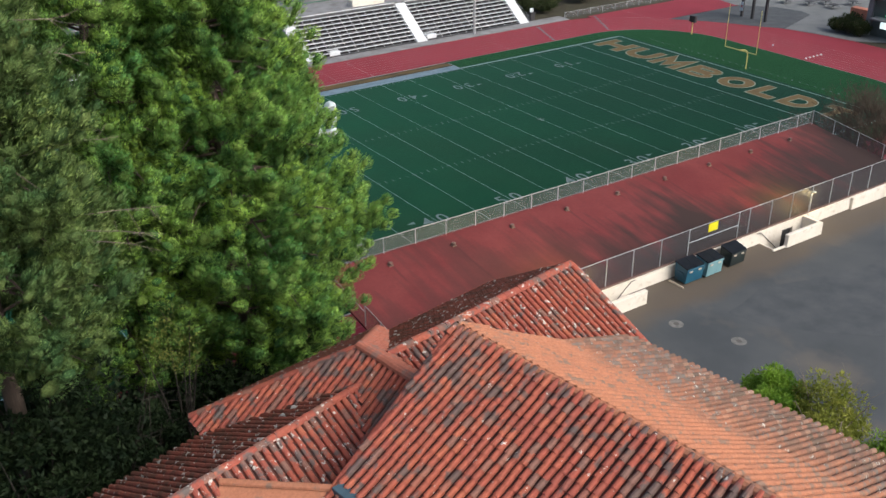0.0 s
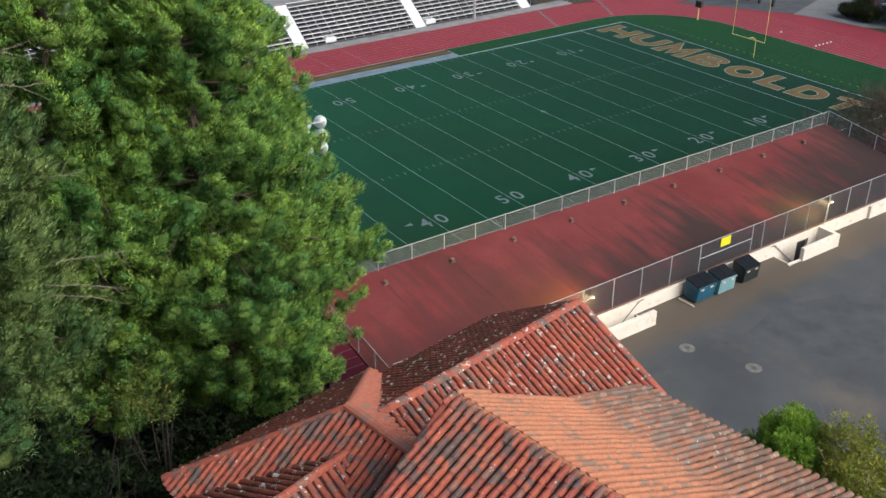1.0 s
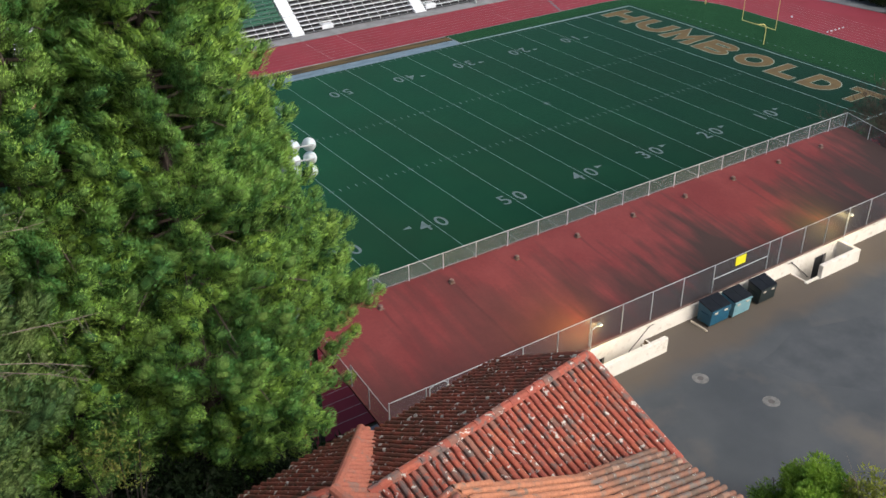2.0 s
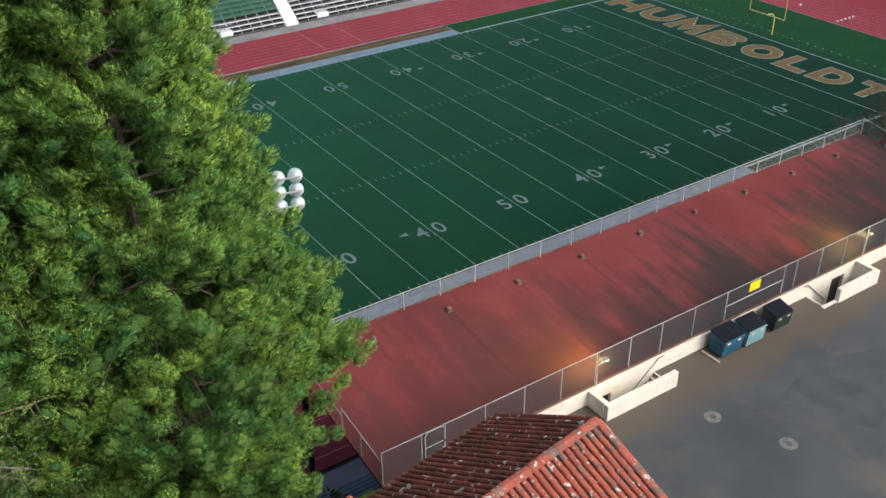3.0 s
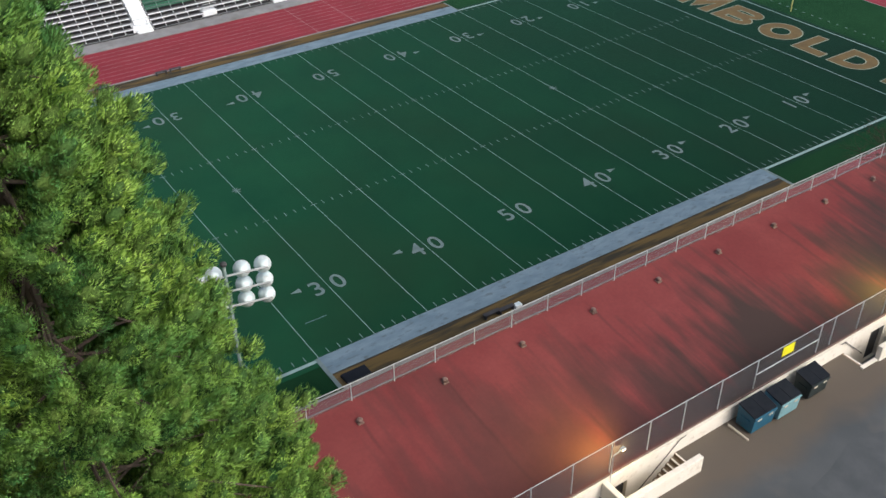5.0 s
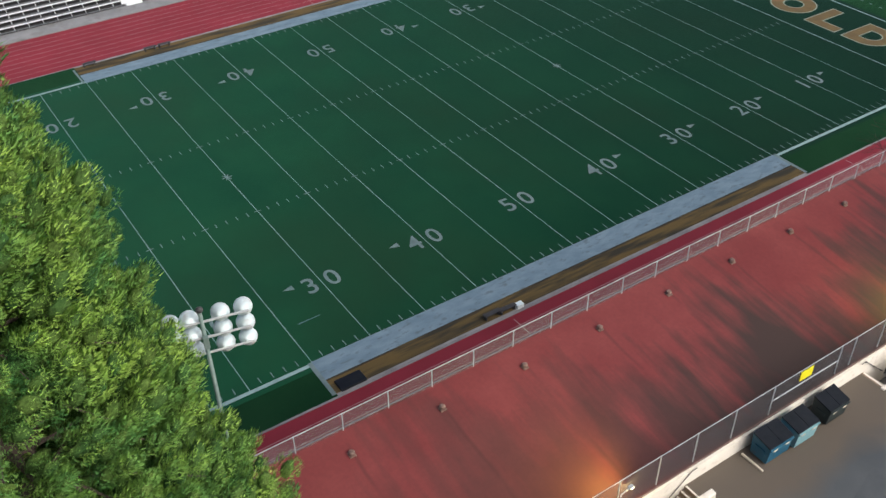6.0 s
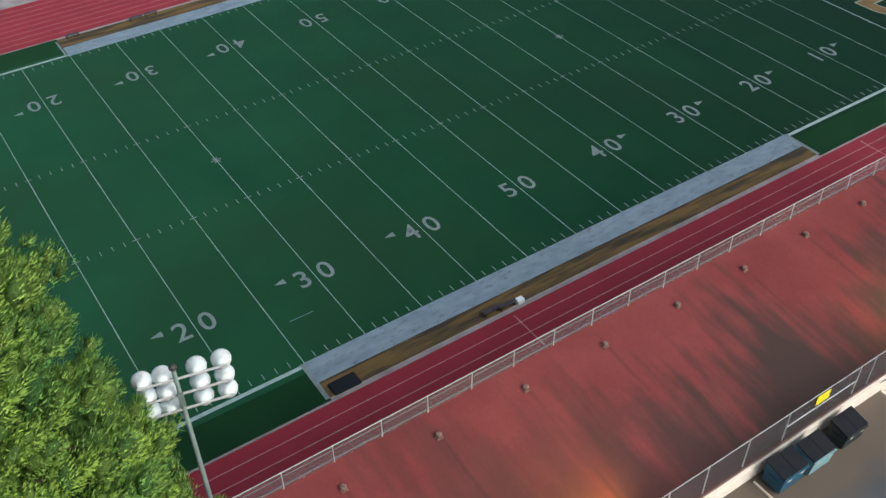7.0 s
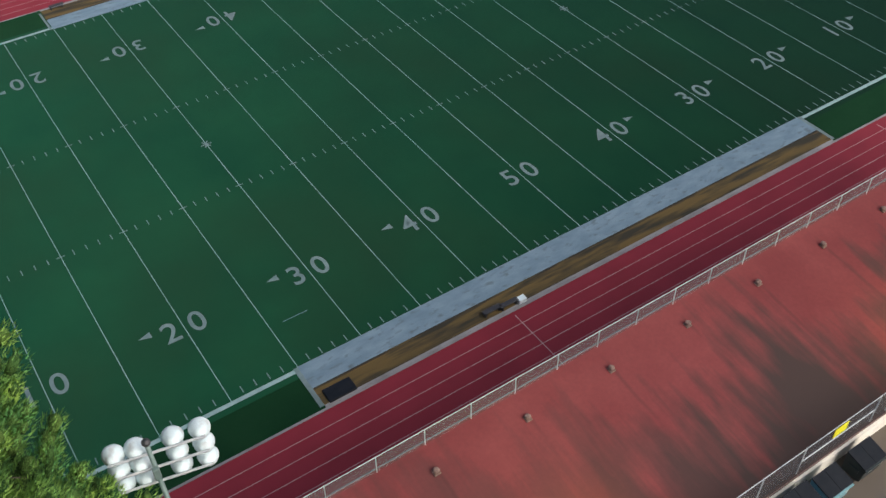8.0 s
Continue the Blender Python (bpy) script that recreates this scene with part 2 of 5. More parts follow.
def clump_surface(name, dark, light):
    """The dense body of a foliage clump: mottled by many small sprays, deeply uneven."""
    m, nt, b = nodes_of(name)
    col = blend(nt, ramp(nt, tex_noise(nt, 0.55, 2), (0.35, gray(0)), (0.65, gray(1))), dark, light)
    fine = tex_noise(nt, 13, 5, None, 0.7)
    col = blend(nt, 0.85, col, ramp(nt, fine, (0.32, gray(0.32)), (0.66, gray(1.0))), "MULTIPLY")
    nt.links.new(col, b.inputs["Base Color"])
    b.inputs["Roughness"].default_value, b.inputs["Specular IOR Level"].default_value = 0.8, 0.1
    bp = nt.nodes.new("ShaderNodeBump")
    bp.inputs["Strength"].default_value, bp.inputs["Distance"].default_value = 1.0, 0.12
    nt.links.new(fine, bp.inputs["Height"])
    nt.links.new(bp.outputs["Normal"], b.inputs["Normal"])
    return m


CLUMP = clump_surface("redwood_clump", (0.056, 0.160, 0.049), (0.186, 0.302, 0.068))
CLUMP_PALE = clump_surface("cypress_clump", (0.060, 0.135, 0.050), (0.170, 0.245, 0.078))
LEAF_GREEN = leaf("shrub_leaves", (0.065, 0.145, 0.022), (0.145, 0.23, 0.038), 1.2, (0.12, 0.20, 0.02))
# Near-black leaf colour: the deep shade under the trees is put into it.
LEAF_SHADE = leaf("shaded_undergrowth_leaves", (0.007, 0.015, 0.007), (0.014, 0.025, 0.010), 1.0, (0.004, 0.007, 0.003))
LEAF_DARK = leaf("dark_scrub_leaves", (0.03, 0.045, 0.02), (0.05, 0.065, 0.025), 1.0, (0.015, 0.02, 0.008))
SIGN_RED = surf("faded_red_paint", (0.45, 0.05, 0.05), (0.40, 0.05, 0.05), 2, 0.6)
GREEN_WALL = surf("grey_green_wall_paint", (0.09, 0.12, 0.11), (0.12, 0.15, 0.14), 0.6, 0.8, dirt=(0.10, 0.12, 0.11))
ORANGE = surf("faded_orange_paint", (0.55, 0.20, 0.12), (0.48, 0.18, 0.11), 1.5, 0.6)
TWIG_BROWN = surf("brown_twig_bark", (0.085, 0.062, 0.045), (0.055, 0.042, 0.032), 4, 0.9)
# Twigs darkened so that their colour carries the shade below the conifers.
SHADE_TWIG = surf("shade_dark_twig", (0.030, 0.025, 0.020), (0.022, 0.018, 0.015), 4, 0.9)
LIT_SIGN, _, _b1 = nodes_of("lit_sign_panel")
_b1.inputs["Emission Color"].default_value, _b1.inputs["Emission Strength"].default_value = (0.8, 0.95, 1.0, 1), 0.7
LIT_GREEN, _, _b2 = nodes_of("lit_green_lamp")
_b2.inputs["Emission Color"].default_value, _b2.inputs["Emission Strength"].default_value = (0.1, 1.0, 0.4, 1), 3.0
LEAF_SPARSE = leaf("thin_olive_leaves", (0.060, 0.100, 0.030), (0.20, 0.21, 0.050), 0.9, (0.06, 0.08, 0.018))
LEAF_YELLOW = leaf("sparse_yellow_leaves", (0.12, 0.15, 0.028), (0.21, 0.22, 0.048), 1.2, (0.10, 0.115, 0.022))
BIN_BLUE = surf("blue_skip_paint", (0.006, 0.082, 0.150), (0.010, 0.105, 0.180), 1.5, 0.5, dirt=(0.06, 0.05, 0.045), dirt_scale=2.0, dirt_cut=(0.6, 0.8))
BIN_TEAL = surf("pale_teal_skip_paint", (0.16, 0.33, 0.38), (0.20, 0.38, 0.42), 1.5, 0.5, dirt=(0.08, 0.08, 0.07), dirt_scale=2.0, dirt_cut=(0.62, 0.8))
BIN_DARK = surf("black_skip_paint", (0.010, 0.020, 0.022), (0.018, 0.030, 0.032), 2, 0.5)
LID = surf("black_plastic_lid", (0.008, 0.011, 0.016), (0.014, 0.017, 0.022), 2, 0.5)


def place_of(nt):
    s = nt.nodes.new("ShaderNodeSeparateXYZ")
    nt.links.new(nt.nodes.new("ShaderNodeNewGeometry").outputs["Position"], s.inputs[0])
    return s.outputs


LID.node_tree.nodes["Principled BSDF"].inputs["Specular IOR Level"].default_value = 0.12


def roof_coating():
    """Red roof coating: soot and algae gather on the lower half, and run down in streaks below the vents."""
    m, nt, b = nodes_of("red_roof_coating")
    col = blend(nt, ramp(nt, tex_noise(nt, 0.22, 4), (0.35, gray(0)), (0.65, gray(1))), (0.144, 0.029, 0.030), (0.186, 0.044, 0.043))
    col = blend(nt, 0.25, col, ramp(nt, tex_noise(nt, 5, 5), (0.3, gray(0.55)), (0.7, gray(1))), "MULTIPLY")
    col = blend(nt, ramp(nt, tex_noise(nt, 0.8, 4, (1.0, 0.45, 1.0)), (0.60, gray(0)), (0.78, gray(0.30))), col, (0.215, 0.052, 0.052))
    x, y, _ = place_of(nt)
    low = calc(nt, "MULTIPLY_ADD", y, -0.1, -1.7)                  # 0.0 below the vents to 0.9 at the eaves
    east = calc(nt, "MULTIPLY_ADD", x, 0.06, 1.75)
    east = calc(nt, "MINIMUM", calc(nt, "MAXIMUM", east, 0.55), 1.0)
    corner = calc(nt, "MAXIMUM", calc(nt, "MULTIPLY_ADD", x, 0.07, -0.56), 0.0)
    broad = tex_noise(nt, 0.20, 4, (0.9, 0.55, 1))
    fine = tex_noise(nt, 1.0, 4, (1.15, 0.15, 0.1), 0.55)
    pool = calc(nt, "ADD", calc(nt, "MULTIPLY", broad, 1.5), calc(nt, "MULTIPLY_ADD", fine, 1.15, calc(nt, "ADD", corner, calc(nt, "MULTIPLY_ADD", low, 0.80, -0.10))))
    soot = ramp(nt, calc(nt, "MULTIPLY_ADD", pool, 0.5, -0.5), (0.150, gray(0)), (0.260, gray(0.58)), (0.38, gray(0.92)))
    soot = blend(nt, 1.0, soot, east, "MULTIPLY")
    wob = calc(nt, "MULTIPLY_ADD", tex_noise(nt, 0.5, 2), 0.05, -0.025)
    across = calc(nt, "ABSOLUTE", calc(nt, "SUBTRACT", calc(nt, "FRACT", calc(nt, "ADD", wob, calc(nt, "MULTIPLY_ADD", x, 1 / 4.9, 28.75 / 4.9 + 10.5))), 0.5))
    run = calc(nt, "MULTIPLY", ramp(nt, across, (0.006, gray(1)), (0.030, gray(0))), ramp(nt, calc(nt, "ADD", low, 0.1), (0.06, gray(0)), (0.14, gray(0.42)), (0.9, gray(0.36))))
    run = calc(nt, "MULTIPLY", run, ramp(nt, tex_noise(nt, 0.35, 3, (1.0, 0.3, 1)), (0.40, gray(0)), (0.55, gray(1))))
    col = blend(nt, soot, col, (0.033, 0.027, 0.024))
    col = blend(nt, run, col, (0.055, 0.022, 0.021))
    nt.links.new(col, b.inputs["Base Color"])
    b.inputs["Roughness"].default_value, b.inputs["Specular IOR Level"].default_value = 0.65, 0.2
    bp = nt.nodes.new("ShaderNodeBump")
    bp.inputs["Strength"].default_value, bp.inputs["Distance"].default_value = 0.15, 0.01
    nt.links.new(tex_noise(nt, 5, 4), bp.inputs["Height"])
    nt.links.new(bp.outputs["Normal"], b.inputs["Normal"])
    return m


ROOF_RED = roof_coating()


def daylight_along(m, x0, x1, a, b):
    """Paints uneven light along X into the base colour, from a to b."""
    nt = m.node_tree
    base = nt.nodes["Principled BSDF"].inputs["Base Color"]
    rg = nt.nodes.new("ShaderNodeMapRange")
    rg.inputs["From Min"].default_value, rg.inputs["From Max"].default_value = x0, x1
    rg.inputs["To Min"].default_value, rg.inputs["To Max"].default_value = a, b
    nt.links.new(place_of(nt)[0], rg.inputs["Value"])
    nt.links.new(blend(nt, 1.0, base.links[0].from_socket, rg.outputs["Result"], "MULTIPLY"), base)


# The field's bright west and dark east end are painted into the turf.
daylight_along(TURF, -45, 50, 2.4, 0.30)


def mesh_wire(name, tint, fill):
    """Chain-link: thin wire with open gaps, as a sheet of crossing strands."""
    m, nt, b = nodes_of(name)
    b.inputs["Base Color"].default_value = (*tint, 1)
    b.inputs["Roughness"].default_value, b.inputs["Metallic"].default_value = 0.5, 0.5
    tr = nt.nodes.new("ShaderNodeBsdfTransparent")
    mx = nt.nodes.new("ShaderNodeMixShader")
    mx.inputs[0].default_value = fill
    nt.links.new(tr.outputs[0], mx.inputs[1])
    nt.links.new(b.outputs[0], mx.inputs[2])
    nt.links.new(mx.outputs[0], nt.nodes["Material Output"].inputs["Surface"])
    return m


WIRE = mesh_wire("chain_link_wire", (0.28, 0.30, 0.33), fill=0.31)
WIRE_DARK = mesh_wire("chain_link_dark", (0.125, 0.14, 0.160), fill=0.36)


# ---- building blocks ----
class Geo:
    """Vertices and faces that grow piece by piece."""

    def __init__(self):
        self.v, self.f = [], []

    def add(self, verts, faces):
        k = len(self.v)
        self.v += [tuple(p) for p in verts]
        self.f += [tuple(i + k for i in f) for f in faces]
        return self

    def box(self, lo, hi, cut=0.0, m=None):
        """A box between two corners; cut: the width of its chamfered upright and top edges."""
        (a, b, c), (d, e, f) = lo, hi
        if cut:
            k = cut
            ring = lambda g, z: [(a + g, b, z), (d - g, b, z), (d, b + g, z), (d, e - g, z), (d - g, e, z), (a + g, e, z), (a, e - g, z), (a, b + g, z)]
            top = [(a + k, b + k, f)] * 1 + [(d - k, b + k, f), (d - k, e - k, f), (a + k, e - k, f)]
            vs = ring(k, c) + ring(k, f - k) + top
            fs = [tuple(range(7, -1, -1))] + [(i, (i + 1) % 8, 8 + (i + 1) % 8, 8 + i) for i in range(8)]
            fs += [(8, 9, 17, 16), (9, 10, 17), (10, 11, 18, 17), (11, 12, 18), (12, 13, 19, 18), (13, 14, 19), (14, 15, 16, 19), (15, 8, 16), (16, 17, 18, 19)]
        else:
            vs = [(a, b, c), (d, b, c), (d, e, c), (a, e, c), (a, b, f), (d, b, f), (d, e, f), (a, e, f)]
            fs = [(3, 2, 1, 0), (4, 5, 6, 7), (0, 1, 5, 4), (1, 2, 6, 5), (2, 3, 7, 6), (3, 0, 4, 7)]
        if m is not None:
            vs = [m @ Vector(p) for p in vs]
        return self.add(vs, fs)

    def tube(self, p, q, r, r2=None, n=8):
        p, q, r2 = Vector(p), Vector(q), r if r2 is None else r2
        d = (q - p).normalized()
        s = d.cross((0, 0, 1) if abs(d.z) < 0.9 else (1, 0, 0)).normalized()
        t = d.cross(s)
        vs = [c + k * (math.cos(a) * s + math.sin(a) * t) for c, k in ((p, r), (q, r2)) for a in (2 * math.pi * i / n for i in range(n))]
        fs = [(i, n + i, n + (i + 1) % n, (i + 1) % n) for i in range(n)] + [tuple(range(n)), tuple(range(2 * n - 1, n - 1, -1))]
        return self.add(vs, fs)

    def path(self, pts, r, n=6):
        for p, q in zip(pts, pts[1:]):
            self.tube(p, q, r, n=n)
        return self

    def prism(self, outline, lo, hi):
        """A flat outline (x, y) given thickness between two heights."""
        n = len(outline)
        vs = [(x, y, lo) for x, y in outline] + [(x, y, hi) for x, y in outline]
        return self.add(vs, [tuple(range(n - 1, -1, -1)), tuple(range(n, 2 * n))] + [(i, (i + 1) % n, n + (i + 1) % n, n + i) for i in range(n)])

    def lathe(self, centre, profile, n=14, m=None):
        """A round body from (radius, height) steps about an upright axis, or about the axis of m."""
        vs = [(r * math.cos(2 * math.pi * i / n), r * math.sin(2 * math.pi * i / n), h) for r, h in profile for i in range(n)]
        k = len(profile)
        fs = [(j * n + i, j * n + (i + 1) % n, (j + 1) * n + (i + 1) % n, (j + 1) * n + i) for j in range(k - 1) for i in range(n)]
        fs += [tuple(range(n - 1, -1, -1)), tuple(range((k - 1) * n, k * n))]
        m = Matrix.Translation(centre) @ (m if m is not None else Matrix())
        return self.add([m @ Vector(p) for p in vs], fs)

    def mesh(self, name):
        me = bpy.data.meshes.new(name)
        me.from_pydata(self.v, [], self.f)
        me.update()
        return me


def part(name, geo, material, parent=None, label="", smooth=False):
    me = geo.mesh(name) if isinstance(geo, Geo) else geo
    if not me.materials:
        me.materials.append(material)
    if smooth:
        me.polygons.foreach_set("use_smooth", [True] * len(me.polygons))
    ob = new(name, me)
    ob.parent = parent
    if label:
        ob["label"] = label
    return ob


def thing(name, label, category, loc=(0, 0, 0), rz=0.0, group="", kind=""):
    ob = new(name)
    ob.empty_display_size = 0.3
    ob.matrix_basis = pose(*loc, 0, 0, rz)
    return tagged(ob, label, category, group, kind)


def lettering(name, text, size, material, parent, place, bold=0.0, shear=0.0, rz=0.0, sx=1.0, label=""):
    """Flat painted characters laid on the ground, centred on place."""
    cu = bpy.data.curves.new(name, "FONT")
    cu.body, cu.size, cu.align_x, cu.align_y, cu.offset, cu.shear = text, size, "CENTER", "CENTER", bold, shear
    tmp = bpy.data.objects.new(name, cu)
    scene.collection.objects.link(tmp)
    me = bpy.data.meshes.new_from_object(tmp.evaluated_get(bpy.context.evaluated_depsgraph_get()))
    bpy.data.objects.remove(tmp)
    lo = [min(v.co[i] for v in me.vertices) for i in (0, 1)]
    hi = [max(v.co[i] for v in me.vertices) for i in (0, 1)]
    for v in me.vertices:
        v.co.x, v.co.y = (v.co.x - (lo[0] + hi[0]) / 2) * sx, v.co.y - (lo[1] + hi[1]) / 2
    me.materials.clear()
    ob = part(name, me, material, parent, label)
    ob.matrix_basis = pose(*place, 0, 0, rz)
    return ob


# ---- ground: one sheet with the bank between car park and field ----
def ground_height(x, y):
    if y > 80:
        return min(14.0, (y - 80) * 0.3) - 0.12
    if y > -15:
        return -0.12
    if y > -26:
        return -0.12 + (-15 - y) / 11 * (LOT - 0.0 if x < -33.9 else 6.4)
    if -33.9 < x < 16 and y > -28.2:
        return 6.3
    return LOT - 0.1


def build_ground():
    xs = [-900, -300, -120, -80, -60, -50, -42, -34.2, -33.6, -20, 0, 15.8, 16.4, 40, 60, 90, 150, 300, 900]
    ys = [-900, -300, -100, -60, -40, -29, -28.4, -28.0, -26.0, -23, -20, -17, -15, -10, 0, 40, 70, 80, 90, 110, 127, 200, 900]
    g = Geo()
    n = len(xs)
    g.add([(x, y, ground_height(x, y)) for y in ys for x in xs], [(j * n + i, j * n + i + 1, (j + 1) * n + i + 1, (j + 1) * n + i) for j in range(len(ys) - 1) for i in range(n - 1)])
    return tagged(part("ground", g, EARTH), "dark earth bank with leaf litter under trees", "ground", kind="structure")


build_ground()


def rounded(x0, x1, y0, y1, r, n=14):
    """A rectangle with round corners, as an outline."""
    pts = []
    for cx, cy, a0 in ((x1 - r, y0 + r, -90), (x1 - r, y1 - r, 0), (x0 + r, y1 - r, 90), (x0 + r, y0 + r, 180)):
        pts += [(cx + r * math.cos(radians(a0 + 90 * i / n)), cy + r * math.sin(radians(a0 + 90 * i / n))) for i in range(n + 1)]
    return pts


# running track: kerb to kerb, with a sprint chute on the far straight
IN_X, IN_LO, IN_HI, IN_R = 67.3, -3.61, 52.75, 15.0
LANES, LANE = 9, 1.07
track = tagged(part("running_track", Geo().prism(rounded(-IN_X - 9.8, IN_X + 9.8, IN_LO - 9.8, IN_HI + 9.8, IN_R + 9.8), -0.1, 0.0), RED), "red rubber running track with white lanes", "running track", kind="structure")
part("sprint_chute", Geo().prism([(60, 52.9), (98, 52.9), (98, 62.55), (60, 62.55)], -0.1, 0.004), RED, track)
apron = Geo().prism([(70.1, 52.7), (74.1, 47.8), (76.5, 44.0), (78.6, 39.9), (81.0, 36.7), (86.5, 38.1), (92.9, 40.2), (93.7, 43.0), (92.8, 47.5), (87.6, 52.8)], -0.1, 0.012)
part("track_surround", Geo().prism([(60, -13.5), (70, -10.5), (79.5, 1.0), (83.0, 14.0), (83.1, 25.0), (82.2, 31.0), (80.8, 36.6), (76.5, 44.2), (70, 53.0), (60, 53.0)], -0.1, -0.004), RED, track)
part("asphalt_apron", apron, PATCH, track, "dark grey asphalt apron")


def ring_line(k, w, z):
    """A closed painted line that runs round at k metres outside the kerb."""
    a = rounded(-IN_X - k, IN_X + k, IN_LO - k, IN_HI + k, IN_R + k)
    b = rounded(-IN_X - k - w, IN_X + k + w, IN_LO - k - w, IN_HI + k + w, IN_R + k + w)
    n = len(a)
    return Geo().add([(x, y, z) for x, y in a + b], [(i, n + i, n + (i + 1) % n, (i + 1) % n) for i in range(n)])


for i in range(1, LANES):
    part("lane_line", ring_line(0.15 + LANE * i, 0.05, 0.006), LANE_PAINT, track)
part("kerb", Geo().prism(rounded(-IN_X - 0.15, IN_X + 0.15, IN_LO - 0.15, IN_HI + 0.15, IN_R + 0.15), -0.1, 0.045), CONCRETE, track, "pale concrete kerb")
for x, y0, y1 in ((-9.05, -13.6, -4.1), (10.6, 52.9, 62.4), (5.2, 52.9, 62.4), (35.5, 52.9, 57.5), (-48, 52.9, 62.4), (68, 52.9, 62.4), (27.5, -13.6, -4.1)):
    part("start_line", Geo().box((x, y0, 0.005), (x + 0.06, y1, 0.009)), LANE_PAINT, track)
for k in range(8):
    part("stagger_mark", Geo().box((44.6 + 0.45 * k, 53.2 + 1.12 * k, 0.005), (45.0 + 0.45 * k, 54.1 + 1.12 * k, 0.009)), PAINT, track)
    part("stagger_mark", Geo().box((56.5 + 0.6 * k, 53.2 + 1.12 * k, 0.005), (56.9 + 0.6 * k, 54.1 + 1.12 * k, 0.009)), PAINT, track)

# infield
infield = tagged(part("infield", Geo().prism(rounded(-IN_X, IN_X, IN_LO, IN_HI, IN_R), -0.1, 0.05), GRASS), "green grass infield inside the track kerb", "lawn", kind="structure")
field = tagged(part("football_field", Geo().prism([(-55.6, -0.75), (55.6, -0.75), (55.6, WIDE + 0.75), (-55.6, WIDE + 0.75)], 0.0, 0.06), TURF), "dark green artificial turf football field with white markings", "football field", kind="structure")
Z1, Z2, Z3 = 0.064, 0.069, 0.074
for y0, y1, y2 in ((0.12, -1.90, -3.42), (WIDE - 0.12, WIDE + 1.85, WIDE + 3.75)):
    a, b, c = sorted((y0, y1))[0], sorted((y0, y1))[1], y2
    part("bench_border", Geo().box((-22.9, a, 0.0), (22.9, b, Z3)), BORDER, field, "pale blue-grey painted border")
    part("bench_strip", Geo().box((-22.9, min(y1, c), 0.0), (22.9, max(y1, c), Z2)), TAN, field, "worn tan strip behind the border")
    # A dark strip paints the shadow line between border and tan strip.
    part("drain_strip", Geo().box((-22.85, min(y1, y1 + 0.17 * (1 if c > 0 else -1)), 0.0), (22.85, max(y1, y1 + 0.17 * (1 if c > 0 else -1)), Z2 + 0.003)), EDGE_SHADE, field, "dark strip painted for the shadow line along the border")
    part("bench_edge", Geo().box((-22.9, min(c, c + 0.19 * (1 if c > 0 else -1)), 0.0), (22.9, max(c, c + 0.19 * (1 if c > 0 else -1)), Z3 + 0.01)), CONCRETE, field)
for x0 in (-23.2, 22.9):
    part("bench_end_line", Geo().box((x0, -3.42, 0.0), (x0 + 0.3, 0.1, Z3)), PAINT, field)
    part("bench_end_line", Geo().box((x0, WIDE - 0.1, 0.0), (x0 + 0.2, WIDE + 3.4, Z3)), PAINT, field)
for x0, x1 in ((-54.9, -22.9), (22.9, 54.9)):
    part("sideline", Geo().box((x0, -0.28, 0.05), (x1, 0.02, Z1)), YARD, field)
    part("sideline", Geo().box((x0, WIDE - 0.02, 0.05), (x1, WIDE + 0.28, Z1)), YARD, field)
for s in (-1, 1):
    part("end_line", Geo().box((s * 60 * YD - 0.08, -0.2, 0.05), (s * 60 * YD + 0.08, WIDE + 0.2, Z1 + 0.003)), YARD, field)
for i in range(-10, 11):
    w = 0.024 if abs(i) < 10 else 0.05
    part("yard_line", Geo().box((5 * i * YD - w, 0.02, 0.05), (5 * i * YD + w, WIDE - 0.02, Z1)), YARD, field)
ticks = Geo()
for i in range(-49, 50):
    if i % 5:
        for y in (0.25, 20 * YD - 0.3, WIDE - 20 * YD - 0.3, WIDE - 0.85):
            ticks.box((i * YD - 0.036, y, 0.05), (i * YD + 0.036, y + 0.55, Z1))
    else:
        for y in (20 * YD, WIDE - 20 * YD):
            ticks.box((i * YD - 0.3, y - 0.04, 0.05), (i * YD + 0.3, y + 0.04, Z1 + 0.002))
tagged(part("hash_marks", ticks, PAINT, field), kind="stuff")
for s in (-1, 1):
    star = Geo()
    for a in (0, 60, 120):
        star.box((-0.45, -0.05, 0), (0.45, 0.05, 0.006), m=pose(s * 20 * YD, WIDE / 2, Z1, 0, 0, a))
    part("kickoff_mark", star, PAINT, field)
NUM = 2.55
for i in range(-4, 5):
    digits = str(50 - 10 * abs(i))
    for y, rz in ((8.0 * YD, 0), (WIDE - 8.0 * YD, 180)):
        s = 1 if rz == 0 else -1
        for k, d in zip((-1, 1), digits):
            lettering("numeral", d, NUM, PAINT, field, (10 * i * YD + s * k * 0.92, y, Z2), 0.02, 0, rz, 0.92)
        if i:
            d = 1 if i > 0 else -1
            x = 10 * i * YD + d * 2.05
            yy = y + s * 0.55
            part("arrow", Geo().prism([(x, yy - 0.28), (x + d * 0.85, yy), (x, yy + 0.28)][::d], 0.05, Z2), PAINT, field)


